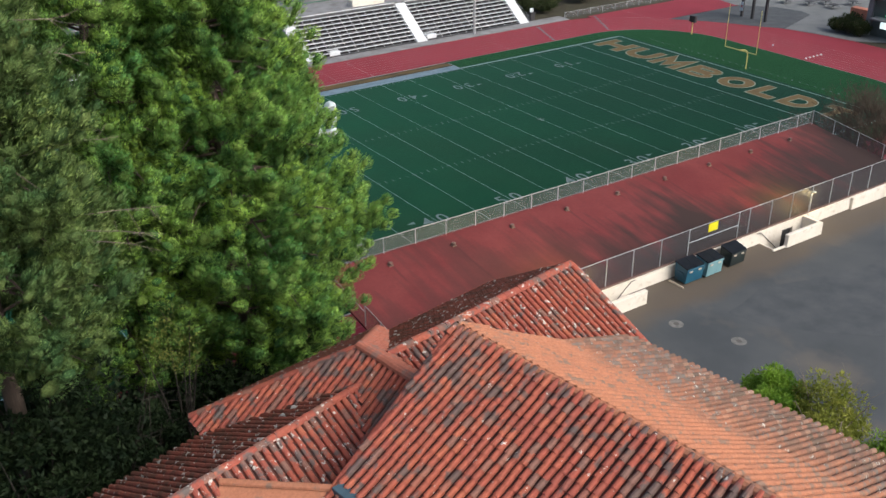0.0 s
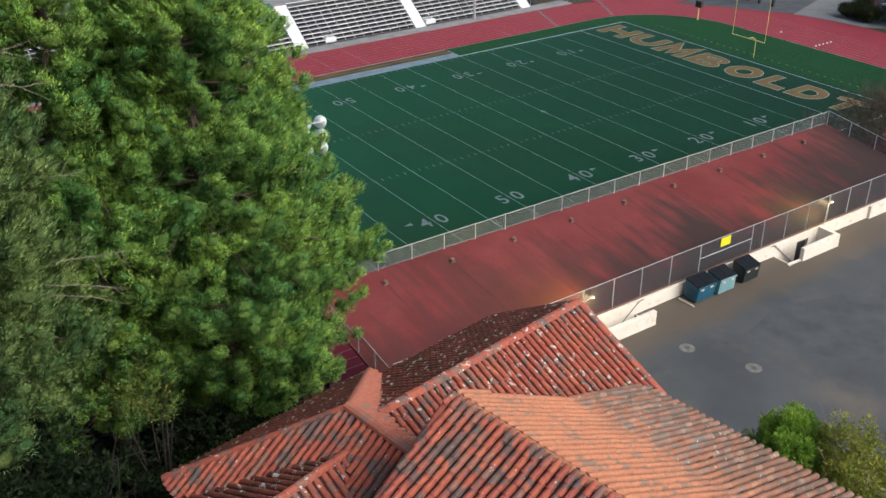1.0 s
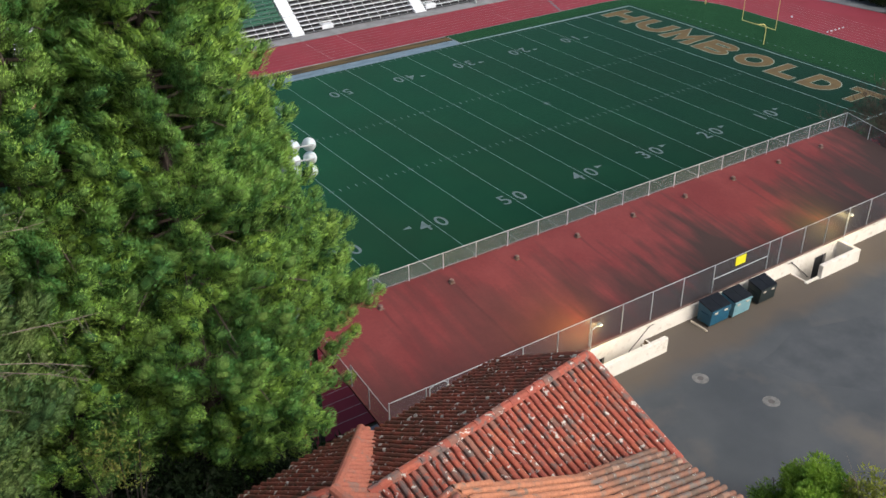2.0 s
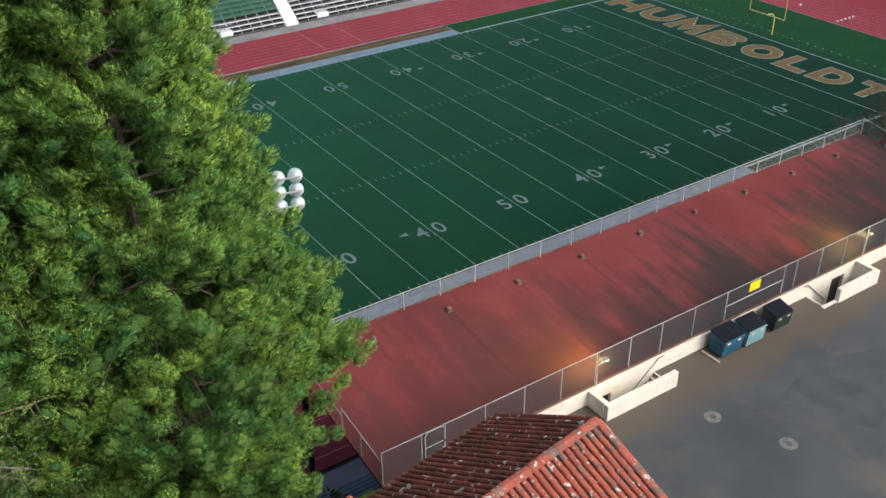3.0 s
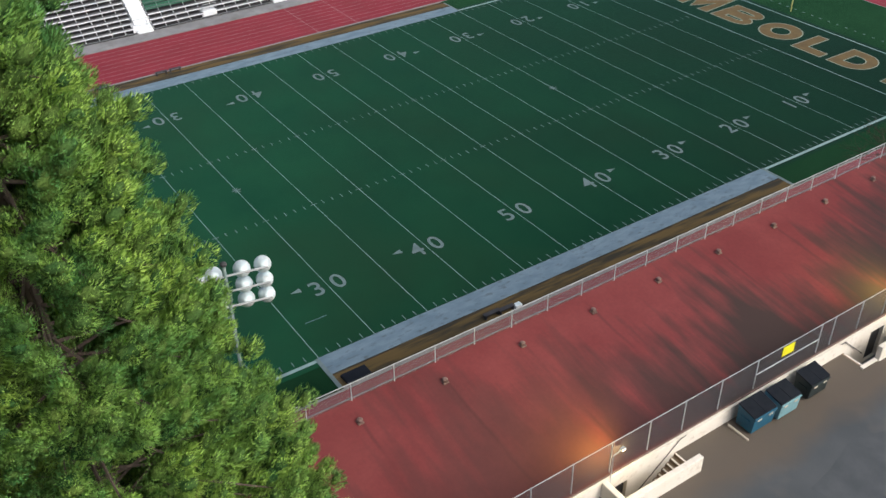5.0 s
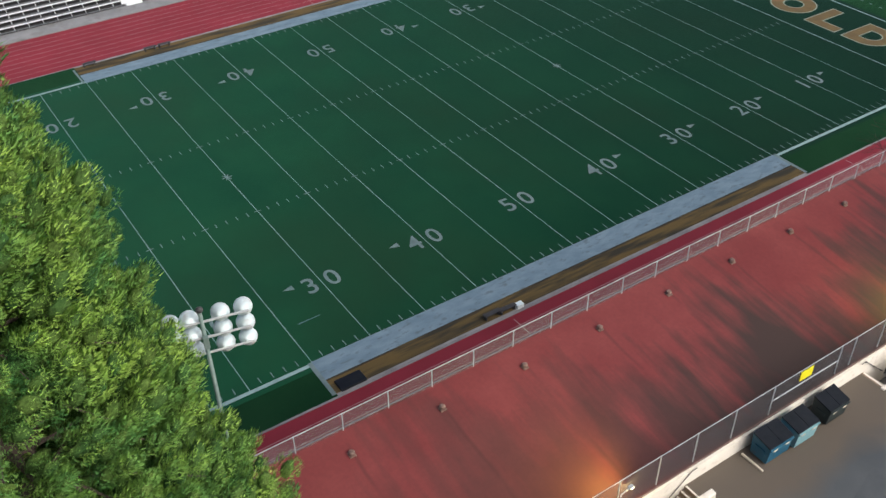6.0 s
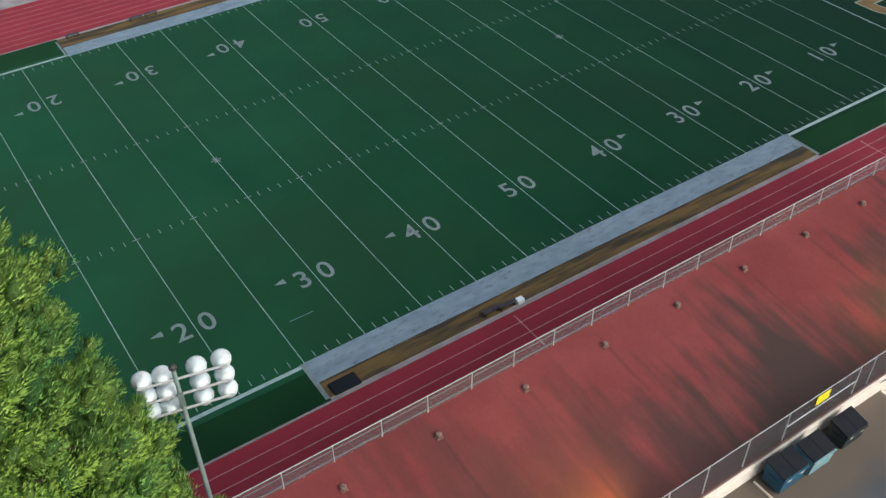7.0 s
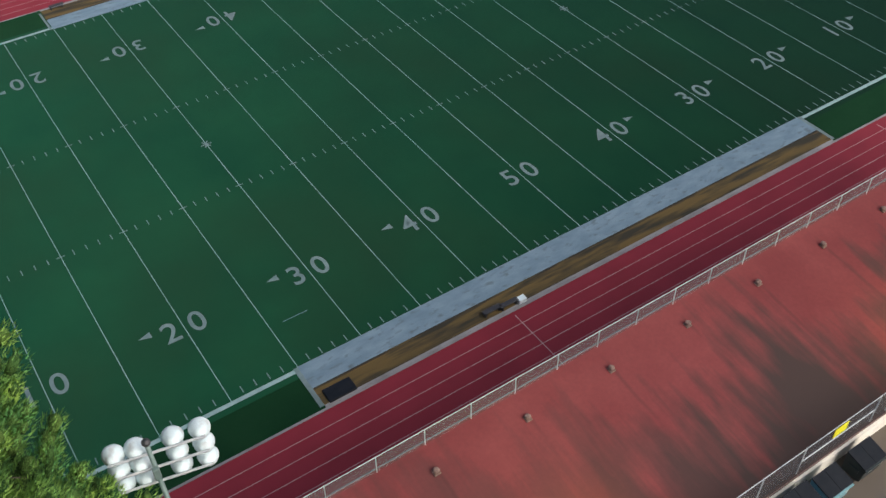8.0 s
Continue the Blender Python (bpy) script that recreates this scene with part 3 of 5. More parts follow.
def stroke(path, half, z, closed=False):
    """A painted band along a line of points with mitred corners, z slightly raised."""
    p = [Vector(q) for q in path]
    n = len(p)
    lr = []
    for i in range(n):
        a = (p[i] - p[i - 1]).normalized() if closed or i else (p[1] - p[0]).normalized()
        b = (p[(i + 1) % n] - p[i]).normalized() if closed or i < n - 1 else a
        m = Vector((-a.y - b.y, a.x + b.x)).normalized()
        k = half / max(0.45, m.dot(Vector((-a.y, a.x))))
        lr.append((p[i] + m * k, p[i] - m * k))
    vs = [(q.x, q.y, z) for pair in lr for q in pair]
    return vs, [(2 * i, 2 * i + 1, (2 * i + 3) % (2 * n), (2 * i + 2) % (2 * n)) for i in range(n if closed else n - 1)]


def arc(cx, cy, rx, ry, a0, a1, n=10):
    return [(cx + rx * math.cos(radians(a0 + (a1 - a0) * i / n)), cy + ry * math.sin(radians(a0 + (a1 - a0) * i / n))) for i in range(n + 1)]


W, H, S = 5.0, 4.9, 0.64       # letter width, height and half stroke
SQUEEZE = {"D": 0.9, "T": 0.84, "M": 1.08, "H": 1.06, "U": 1.04, "B": 1.02}
LETTERS = {
    "H": [([(S, 0), (S, H)], 0), ([(W - S, 0), (W - S, H)], 0), ([(2 * S, H / 2), (W - 2 * S, H / 2)], 0)],
    "U": [([(S, H)] + arc(W / 2, 2.1, W / 2 - S, 2.1 - S, 180, 360) + [(W - S, H)], 0)],
    "M": [([(S, 0), (S + 0.25, H - 0.3), (W / 2, 1.5), (W - S - 0.25, H - 0.3), (W - S, 0)], 0)],
    "B": [([(S, 0), (S, H)], 0), ([(2 * S, H - 0.5)] + arc(W - 2.1, H - 1.3, 1.4, 0.8, 90, -90, 8) + [(2 * S, H - 2.1)], 0, 0.5), ([(2 * S, 2.1)] + arc(W - 2.0, 1.3, 1.45, 0.8, 90, -90, 8) + [(2 * S, 0.5)], 0, 0.5)],
    "O": [(arc(W / 2, H / 2, W / 2 - S, H / 2 - S, 0, 345, 23), 1)],
    "L": [([(S, H), (S, S), (W - 1.1, S)], 0)],
    "D": [([(S, S), (S, H - S), (W / 2 - 0.5, H - S)] + arc(W / 2 - 0.3, H / 2, W / 2 - S + 0.1, H / 2 - S, 80, -80, 12) + [(W / 2 - 0.5, S)], 1)],
    "T": [([(0, H - S), (W, H - S)], 0), ([(W / 2, 0), (W / 2, H - 2 * S)], 0)],
}
for ch, y in zip("HUMBOLDT", (47.7, 41.6, 35.8, 29.6, 23.3, 17.2, 12.3, 6.9)):
    for name, mat, grow, z in (("letter_outline", FAINT, 0.14, Z1), ("letter", GOLD, 0.0, Z2 + 0.004)):
        g = Geo()
        for k, (path, closed, *thin) in enumerate(LETTERS[ch]):
            if not closed and grow:
                a, b = Vector(path[0]), Vector(path[-1])
                path = [tuple(a + (a - Vector(path[1])).normalized() * grow)] + list(path[1:-1]) + [tuple(b + (b - Vector(path[-2])).normalized() * grow)]
            g.add(*stroke(path, (thin[0] if thin else S) + grow, z + 0.0012 * k, bool(closed)))
        g.v = [(48.05 + q[1], y - q[0] * SQUEEZE.get(ch, 1.0), q[2]) for q in g.v]
        part(name, g, mat, field, "gold letter" if mat is GOLD else "white letter edge")
dots = Geo()
for k in range(34):
    dots.box((57.6, 3 + k * 1.25, 0.05), (57.75, 3.35 + k * 1.25, 0.058))
tagged(part("dotted_line", dots, PAINT, infield), kind="stuff")
part("short_line", Geo().box((-21.9, 4.0, 0.05), (-20.1, 4.05, 0.065)), BORDER, field)

# asphalt car park with its two stair wells cut out
PIT_A, PIT_B = (-20.75, -16.2), (-3.45, 1.25)
lot = [(-34.2, -160), (150, -160), (150, -26.0), (PIT_B[1], -26.0), (PIT_B[1], -27.25), (PIT_B[0], -27.25), (PIT_B[0], -26.0), (PIT_A[1], -26.0), (PIT_A[1], -27.25), (PIT_A[0], -27.25), (PIT_A[0], -26.0), (-34.2, -26.0)]
car_park = tagged(part("car_park", Geo().prism(lot, LOT - 0.25, LOT), ASPHALT), "grey asphalt car park with brown dirt", "car park", kind="structure")
for x, y in ((-16.3, -30.36), (-14.7, -33.86)):
    part("manhole_collar", Geo().lathe((x, y, LOT - 0.05), [(0.46, 0), (0.46, 0.054), (0.43, 0.058)], 20), COLLAR, car_park, "pale concrete collar")
    part("manhole_cover", Geo().lathe((x, y, LOT - 0.05), [(0.18, 0), (0.18, 0.062)], 16), IRON, car_park, "round iron cover")
part("patch", Geo().prism([(-12.6, -31.2), (-11.0, -31.0), (-8.4, -30.3), (-5.0, -31.4), (3.0, -33.0), (14.0, -36.0), (12.0, -42.0), (-2.0, -43.0), (-9.5, -36.4), (-12.0, -33.6)], LOT - 0.1, LOT + 0.004), PATCH, car_park, "darker asphalt patch")


# ---- grandstand with the red roof ----
G0, G1 = -33.4, 15.0
Y_FAR, Y_NEAR, Z_FAR, Z_NEAR = -16.0, -25.84, 11.93, 10.54


def roof_z(y):
    return Z_NEAR + (y - Y_NEAR) / (Y_FAR - Y_NEAR) * (Z_FAR - Z_NEAR)


stand = thing("grandstand", "covered grandstand with a stained red sloping roof", "grandstand", (0, 0, 0), kind="structure")
slab = Geo()
slab.add([(x, y, roof_z(y) + dz) for dz in (-0.14, 0) for x, y in ((G0, Y_NEAR), (G1, Y_NEAR), (G1, Y_FAR), (G0, Y_FAR))], [(3, 2, 1, 0), (4, 5, 6, 7), (0, 1, 5, 4), (1, 2, 6, 5), (2, 3, 7, 6), (3, 0, 4, 7)])
red_roof = part("roof", slab, ROOF_RED, stand, "red roof coating with black streaks")
edge = Geo().box((G0 - 0.03, Y_FAR, Z_FAR - 0.4), (G1 + 0.03, Y_FAR + 0.06, Z_FAR + 0.04), 0.01)
part("roof_edge", edge, FOOT, red_roof, "grey metal edge")
part("eaves_board", Geo().box((G0, Y_NEAR - 0.04, Z_NEAR - 0.10), (G1, Y_NEAR, Z_NEAR + 0.02)), RUST, red_roof, "dark metal eaves edge")
rear = Geo()
cuts = [(-20.35, -19.35, 7.2, 9.55), (-0.95, 0.25, 7.6, 9.85)]
x = G0
for a, b, lo, hi in cuts:
    rear.box((x, -25.995, 6.2), (a, -25.7, 10.40))
    rear.box((a, -25.995, hi), (b, -25.7, 10.40))
    rear.box((a, -25.995, 6.2), (b, -25.7, lo))
    x = b
rear.box((x, -25.995, 6.2), (7.0, -25.7, 10.40))
part("rear_wall", rear, WHITE_WALL, stand, "off-white painted rear wall")
part("rear_wall", Geo().box((7.0, -26.2, 6.2), (G1 + 8, -25.7, 10.44), 0.02), WHITE_WALL, stand, "off-white painted rear wall")
part("end_wall", Geo().box((G1 - 0.25, -25.7, 0), (G1 - 0.02, Y_FAR + 1.2, 10.0)), WHITE_WALL, stand)
tiers = Geo()
for k in range(12):
    tiers.box((G0 + 0.6, -25.6 + 0.82 * k, -0.1), (G1 - 0.3, -25.6 + 0.82 * (k + 1), 7.2 - 0.6 * k))
part("seat_tiers", tiers, CONCRETE, stand, "grey concrete seat tiers")
for k in range(12):
    part("bench_plank", Geo().box((G0 + 0.7, -25.35 + 0.82 * k, 7.2 - 0.6 * k), (G1 - 0.5, -25.0 + 0.82 * k, 7.32 - 0.6 * k), 0.01), TEAL_SEAT, stand, "dull teal bench plank")
part("front_walk", Geo().box((-40, -16.2, -0.1), (40, -13.8, 0.03)), CONCRETE, stand, "blue-grey concrete walk")
for k in range(9):
    part("column", Geo().box((G0 + 0.5 + 5.9 * k, -16.6, -0.1), (G0 + 0.8 + 5.9 * k, -16.3, 11.6), 0.02), DARK, stand)
    part("rafter", Geo().add([(G0 + 0.5 + 5.9 * k + dx, y, roof_z(y) - 0.34 - dz) for dx in (0, 0.2) for y, dz in ((-25.6, 0), (-16.2, 0), (-16.2, 0.4), (-25.6, 0.4))], [(0, 1, 2, 3), (7, 6, 5, 4), (0, 4, 5, 1), (1, 5, 6, 2), (2, 6, 7, 3), (3, 7, 4, 0)]), DARK, stand)
for k in range(9):
    x = -28.85 + 4.9 * k
    z = roof_z(-17.44)
    vent = part("roof_vent", Geo().lathe((x, -17.44, z - 0.05), [(0.12, 0), (0.085, 0.04), (0.075, 0.14), (0.14, 0.17), (0.16, 0.23), (0.12, 0.28), (0.04, 0.30)], 10), RUST, stand, "small rusty roof vent")
    part("flashing", Geo().box((x - 0.16, -17.60, z - 0.1), (x + 0.16, -17.28, z + 0.035)), RUST, vent)


def fence(name, label, pts, h, posts_at, wire, post_r=0.03, rail_r=0.021):
    """Chain-link fence along a line of points: posts, rails and the wire sheet between them."""
    f = thing(name, label, "fence", pts[0])
    o = Vector(pts[0])
    P = [Vector(p) - o for p in pts]
    for p in posts_at:
        q = Vector(p) - o
        part("post", Geo().tube(q - Vector((0, 0, 0.08)), q + Vector((0, 0, h + 0.03)), post_r), STEEL, f)
    for a, b in zip(P, P[1:]):
        part("top_rail", Geo().tube(a + Vector((0, 0, h)), b + Vector((0, 0, h)), rail_r), STEEL, f)
        sheet = Geo().add([a + Vector((0, 0, 0.03)), b + Vector((0, 0, 0.03)), b + Vector((0, 0, h)), a + Vector((0, 0, h))], [(0, 1, 2, 3)])
        part("wire_mesh", sheet, wire, f, "woven wire mesh")
    return f


YF = -25.75
zf = roof_z(YF)
near_x = [-33.3, -31.15, -29.85, -27.5] + [-25.1, -22.72, -20.4, -18.0, -15.7, -13.2, -10.6, -5.68, -4.57, -2.25, 0.05, 2.3, 4.6, 6.95, 9.35, 11.8, 14.2]
near_fence = fence("roof_fence", "grey chain-link fence along the eaves of the red roof", [(near_x[0], YF, zf), (14.9, YF, zf)], 1.92, [(x, YF, zf) for x in near_x], WIRE_DARK)
part("middle_rail", Geo().tube((-10.6 + 33.3, 0, 0.92), (-5.68 + 33.3, 0, 0.92), 0.03), STEEL, near_fence)
gate = thing("roof_gate", "grey chain-link gate with a rounded top in the roof fence", "gate", (-31.05, YF - 0.05, zf))
bow = [(0.06, 0, 0.1), (0.06, 0, 1.72), (0.14, 0, 1.86), (0.32, 0, 1.95), (0.88, 0, 1.95), (1.06, 0, 1.86), (1.14, 0, 1.72), (1.14, 0, 0.1), (0.06, 0, 0.1)]
part("gate_frame", Geo().path(bow, 0.026), STEEL, gate)
part("cross_rail", Geo().tube((0.06, 0, 1.0), (1.14, 0, 1.0), 0.02), STEEL, gate)
part("wire_mesh", Geo().add([(x, 0, z) for x, _, z in bow[:-1]], [tuple(range(8))]), WIRE_DARK, gate, "woven wire mesh")
part("latch", Geo().box((1.10, -0.05, 0.95), (1.20, 0.05, 1.08), 0.01), DARK, gate)
ZF2 = roof_z(-16.12)
far_x = [-33.3] + [-30.97 + 2.44 * k for k in range(19)]
fence("roof_fence", "grey chain-link fence along the top edge of the red roof", [(-33.3, -16.12, ZF2), (14.9, -16.12, ZF2)], 1.12, [(x, -16.12, ZF2) for x in far_x], WIRE, 0.022)
fence("roof_fence", "grey chain-link fence at the end of the red roof", [(-33.3, -25.6, zf), (-33.3, -22.0, roof_z(-22.0))], 1.35, [(-33.3, y, roof_z(y)) for y in (-23.8, -22.0)], WIRE)
fence("roof_fence", "grey chain-link fence at the end of the red roof", [(-33.3, -22.0, roof_z(-22)), (-33.3, -16.2, ZF2)], 0.9, [(-33.3, y, roof_z(y)) for y in (-20.0, -18.0)], WIRE)
fence("roof_fence", "grey chain-link fence at the end of the red roof", [(14.9, -25.6, zf), (14.9, -16.2, ZF2)], 1.2, [(14.9, y, roof_z(y)) for y in (-23.2, -20.8, -18.4, -16.2)], WIRE)
tagged(part("warning_sign", Geo().box((-8.82, YF - 0.07, 11.82), (-7.92, YF - 0.045, 12.43)), SIGN), "bright yellow blank warning sign on the fence", "sign")


# stair wells in front of the rear wall
def stair_well(label, x0, x1, floor, up, door, front, span=2.75):
    """A sunken stair behind a low wall: floor, flight of steps, low front and end walls, handrail and door."""
    w = thing("stair_well", label, "stairs", (x0, -27.5, LOT), kind="structure")
    o = Vector((x0, -27.5, LOT))

    def put(name, lo, hi, mat, cut=0.0, lab=""):
        return part(name, Geo().box(Vector(lo) - o, Vector(hi) - o, cut), mat, w, lab)

    put("floor_slab", (x0 - 0.3, -27.3, floor - 0.2), (x1 + 0.1, -25.95, floor), CONCRETE)
    top = LOT + 0.95
    put("front_wall", (front[0], -27.55, floor), (front[1], -27.24, top), WHITE_WALL, 0.03, "thick off-white low wall")
    n = 11
    rise = (LOT - floor) / n
    for k in range(n):
        z = floor + rise * (k + 1)
        a = up[0] + up[1] * (span * k / n)
        b = a + up[1] * span / n
        put("step", (min(a, b), -27.24, floor), (max(a, b), -25.96, z - 0.002), STEP_DARK)
        put("nosing", (min(a, b) if up[1] > 0 else max(a, b) - 0.09, -27.2, z - 0.04), (min(a, b) + 0.09 if up[1] > 0 else max(a, b), -26.05, z + 0.012), WHITE_WALL)
    d0, d1, dz = door
    dr = put("door", (d0, -25.8, floor), (d1, -25.75, floor + dz), DARK, 0.0, "dark doorway leaf")
    part("door_handle", Geo().tube(Vector((d1 - 0.1, -25.86, floor + 1.0)) - o, Vector((d1 - 0.1, -25.8, floor + 1.0)) - o, 0.03), STEEL, dr)
    rail_a = Vector((up[0], -26.05, floor + 0.95)) - o
    rail_b = Vector((up[0] + up[1] * span, -26.05, LOT + 0.9)) - o
    hr = part("handrail", Geo().path([rail_a, rail_b, rail_b + Vector((up[1] * 0.35, 0, 0))], 0.022), DARK, w, "black handrail")
    for s in (0.05, 0.5, 0.95):
        p = rail_a.lerp(rail_b, s)
        part("bracket", Geo().tube(p, p + Vector((0, 0.1, -0.12)), 0.03), DARK, hr)
    return w, put


STEP_DARK = surf("brown_step_concrete", (0.20, 0.15, 0.11), (0.26, 0.20, 0.15), 2.5, 0.85)
_, put_a = stair_well("off-white walled stair well going down to a basement door", -21.05, -16.0, 7.2, (-18.75, 1), (-20.35, -19.35, 2.1), (-21.05, -16.0))
put_a("end_wall", (-21.05, -27.24, 7.2), (-20.73, -25.97, LOT + 0.95), WHITE_WALL, 0.03)
_, put_b = stair_well("off-white walled stair well beside the bins", -3.45, 1.5, 7.6, (-1.35, -1), (-0.95, 0.25, 2.1), (-2.3, 1.55), 2.1)
put_b("end_wall", (1.24, -27.24, 7.6), (1.55, -25.97, LOT + 0.95), WHITE_WALL, 0.03)
put_b("kerb", (-3.55, -27.45, LOT - 0.3), (-2.3, -27.25, LOT + 0.08), WHITE_WALL)


def wall_lamp(x, z, reach, label):
    l = thing("roof_lamp", label, "lamp", (x, -25.98, LOT + 0.6))
    o = Vector((x, -25.98, LOT + 0.6))
    part("pole", Geo().path([(0, 0, 0), (0, 0, z - o.z - 0.15), (reach, 0.0, z - o.z)], 0.03), STEEL, l)
    head = part("lamp_head", Geo().box((reach - 0.05, -0.10, z - o.z - 0.05), (reach + 0.20, 0.10, z - o.z + 0.04), 0.02), STEEL, l, "grey flood lamp head")
    part("lens", Geo().box((reach, -0.08, z - o.z - 0.075), (reach + 0.17, 0.08, z - o.z - 0.052)), GLOW, head, "glowing warm lens")
    lt = new("lamp_light", bpy.data.lights.new("lamp_light", "POINT"))
    lt.data.energy, lt.data.color, lt.data.shadow_soft_size = 60, (1.0, 0.72, 0.30), 0.12
    lt.location = (x + reach + 0.12, -26.25, z - 0.25)
    beam = new("lamp_beam", bpy.data.lights.new("lamp_beam", "SPOT"))
    beam.data.energy, beam.data.color, beam.data.shadow_soft_size = 620, (1.0, 0.80, 0.16), 0.15
    beam.data.spot_size, beam.data.spot_blend = radians(150), 1.0
    beam.matrix_world = look((x + reach + 0.12, -25.45, z + 0.35), (x + reach - 0.9, -22.8, 10.8))
    return l


GLOW, _, _b = nodes_of("warm_lens")
_b.inputs["Emission Color"].default_value, _b.inputs["Emission Strength"].default_value = (1.0, 0.75, 0.35, 1), 3.2
wall_lamp(-20.5, 12.0, 0.5, "lit warm flood lamp on a pole at the eaves")
wall_lamp(1.85, 12.1, 0.25, "lit warm flood lamp on a pole at the eaves")


# refuse skips
def skip(name, label, body, x0, x1, y0, y1, h):
    s = thing(name, label, "dumpster", ((x0 + x1) / 2, (y0 + y1) / 2, LOT), group="bins by the wall")
    a, b = (x1 - x0) / 2, (y1 - y0) / 2
    g = Geo()
    outer = [(-a, -b + 0.08, 0.14), (a, -b + 0.08, 0.14), (a, b - 0.05, 0.14), (-a, b - 0.05, 0.14), (-a, -b, h - 0.22), (a, -b, h - 0.22), (a, b, h), (-a, b, h)]
    g.add(outer, [(3, 2, 1, 0), (0, 1, 5, 4), (1, 2, 6, 5), (2, 3, 7, 6), (3, 0, 4, 7), (4, 5, 6, 7)])
    bd = part("body", g, body, s)
    for sx in (-1, 1):
        part("side_pocket", Geo().box((sx * a - 0.05, -b * 0.5, h * 0.45), (sx * a + 0.05, b * 0.5, h * 0.62)), body, bd)
        part("lid", Geo().add([(p[0] + sx * 0.01, p[1], p[2]) for p in ((min(0, sx * a * 1.03), -b + 0.02, h - 0.2), (max(0, sx * a * 1.03), -b + 0.02, h - 0.2), (max(0, sx * a * 1.03), b, h + 0.03), (min(0, sx * a * 1.03), b, h + 0.03), (min(0, sx * a * 1.03), -b + 0.02, h - 0.13), (max(0, sx * a * 1.03), -b + 0.02, h - 0.13), (max(0, sx * a * 1.03), b, h + 0.1), (min(0, sx * a * 1.03), b, h + 0.1))], [(3, 2, 1, 0), (4, 5, 6, 7), (0, 1, 5, 4), (1, 2, 6, 5), (2, 3, 7, 6), (3, 0, 4, 7)]), LID, s, "black plastic lid")
    for sx in (-0.85, 0.85):
        for sy in (-0.5, 0.75):
            part("wheel", Geo().tube((sx * a - 0.04, sy * b, 0.08), (sx * a + 0.04, sy * b, 0.08), 0.08, n=10), DARK, s)
    for u in (-0.72, 0.34):
        part("label_plate", Geo().box((a * u, -b - 0.03, h * 0.66), (a * (u + 0.34), -b + 0.05, h * 0.74)), STUCCO, bd, "white label plate")
    part("front_rail", Geo().tube((-a * 1.02, -b - 0.03, h - 0.25), (a * 1.02, -b - 0.03, h - 0.25), 0.035, n=6), body, bd)
    return s


skip("dumpster", "dark blue steel dumpster with black lids beside the wall", BIN_BLUE, -12.3, -10.75, -27.4, -26.3, 1.36)
skip("dumpster", "pale teal steel dumpster with black lids beside the wall", BIN_TEAL, -10.45, -9.0, -27.5, -26.4, 1.36)
skip("dumpster", "black steel dumpster with black lids beside the wall", BIN_DARK, -8.0, -6.6, -27.4, -26.35, 1.28)
tagged(part("parking_block", Geo().box((-12.72, -27.5, LOT), (-12.6, -26.2, LOT + 0.1), 0.03), STUCCO), "off-white concrete bar on the asphalt", "kerb bar")


def hydrant(x, y):
    """Cream fire hydrant: flanged foot, barrel, red domed cap and three capped outlets."""
    f = thing("fire_hydrant", "cream fire hydrant with a red cap beside the wall", "fire hydrant", (x, y, LOT))
    part("foot", Geo().lathe((0, 0, 0), [(0.19, 0), (0.19, 0.05), (0.13, 0.07)], 12), CREAM, f)
    part("barrel", Geo().lathe((0, 0, 0.06), [(0.12, 0), (0.115, 0.42), (0.15, 0.45), (0.15, 0.50), (0.13, 0.52)], 12), CREAM, f, "cream painted barrel", True)
    cap = part("cap", Geo().lathe((0, 0, 0.57), [(0.16, 0), (0.155, 0.06), (0.12, 0.14), (0.06, 0.19), (0.04, 0.20), (0.04, 0.25)], 12), SIGN_RED, f, "red domed cap", True)
    part("nut", Geo().lathe((0, 0, 0.80), [(0.03, 0), (0.03, 0.05)], 5), SIGN_RED, cap)
    for p in ((0.0, -0.21, 0.40), (0.21, 0.0, 0.42), (-0.21, 0.0, 0.42)):
        part("outlet", Geo().tube((p[0] * 0.4, p[1] * 0.4, p[2]), p, 0.065, 0.06, 10), CREAM, f)
    return f


hydrant(-24.95, -26.5)
part("valve_cover", Geo().lathe((-22.22, -28.5, LOT - 0.05), [(0.34, 0), (0.34, 0.056), (0.31, 0.064), (0.17, 0.064), (0.15, 0.058)], 20), CLAY_COVER, car_park, "tan round valve cover")
tagged(part("bollard", Geo().lathe((11.1, -26.7, LOT), [(0.1, 0), (0.1, 1.0), (0.07, 1.06)], 12), WHITE_WALL), "white painted bollard by the wall", "bollard")


# ---- building with clay tile roofs, turned nine degrees from the field ----
hall = thing("tiled_building", "cream stucco building with mossy red clay tile roofs", "building", (-40.35, -41.3, 0), 9.0)
RIDGE, EAVE, HALF = 23.4, 18.85, 9.9


def spans(poly, w, axis):
    """Stretches of the line axis = w that lie inside an outline."""
    hits = []
    o = 1 - axis
    for p, q in zip(poly, poly[1:] + poly[:1]):
        if (p[axis] - w) * (q[axis] - w) < 0:
            k = (w - p[axis]) / (q[axis] - p[axis])
            hits.append(p[o] + k * (q[o] - p[o]))
    hits.sort()
    return list(zip(hits[::2], hits[1::2]))


ARC = [(math.cos(a), math.sin(a)) for a in (math.pi * i / 5 for i in range(6))]


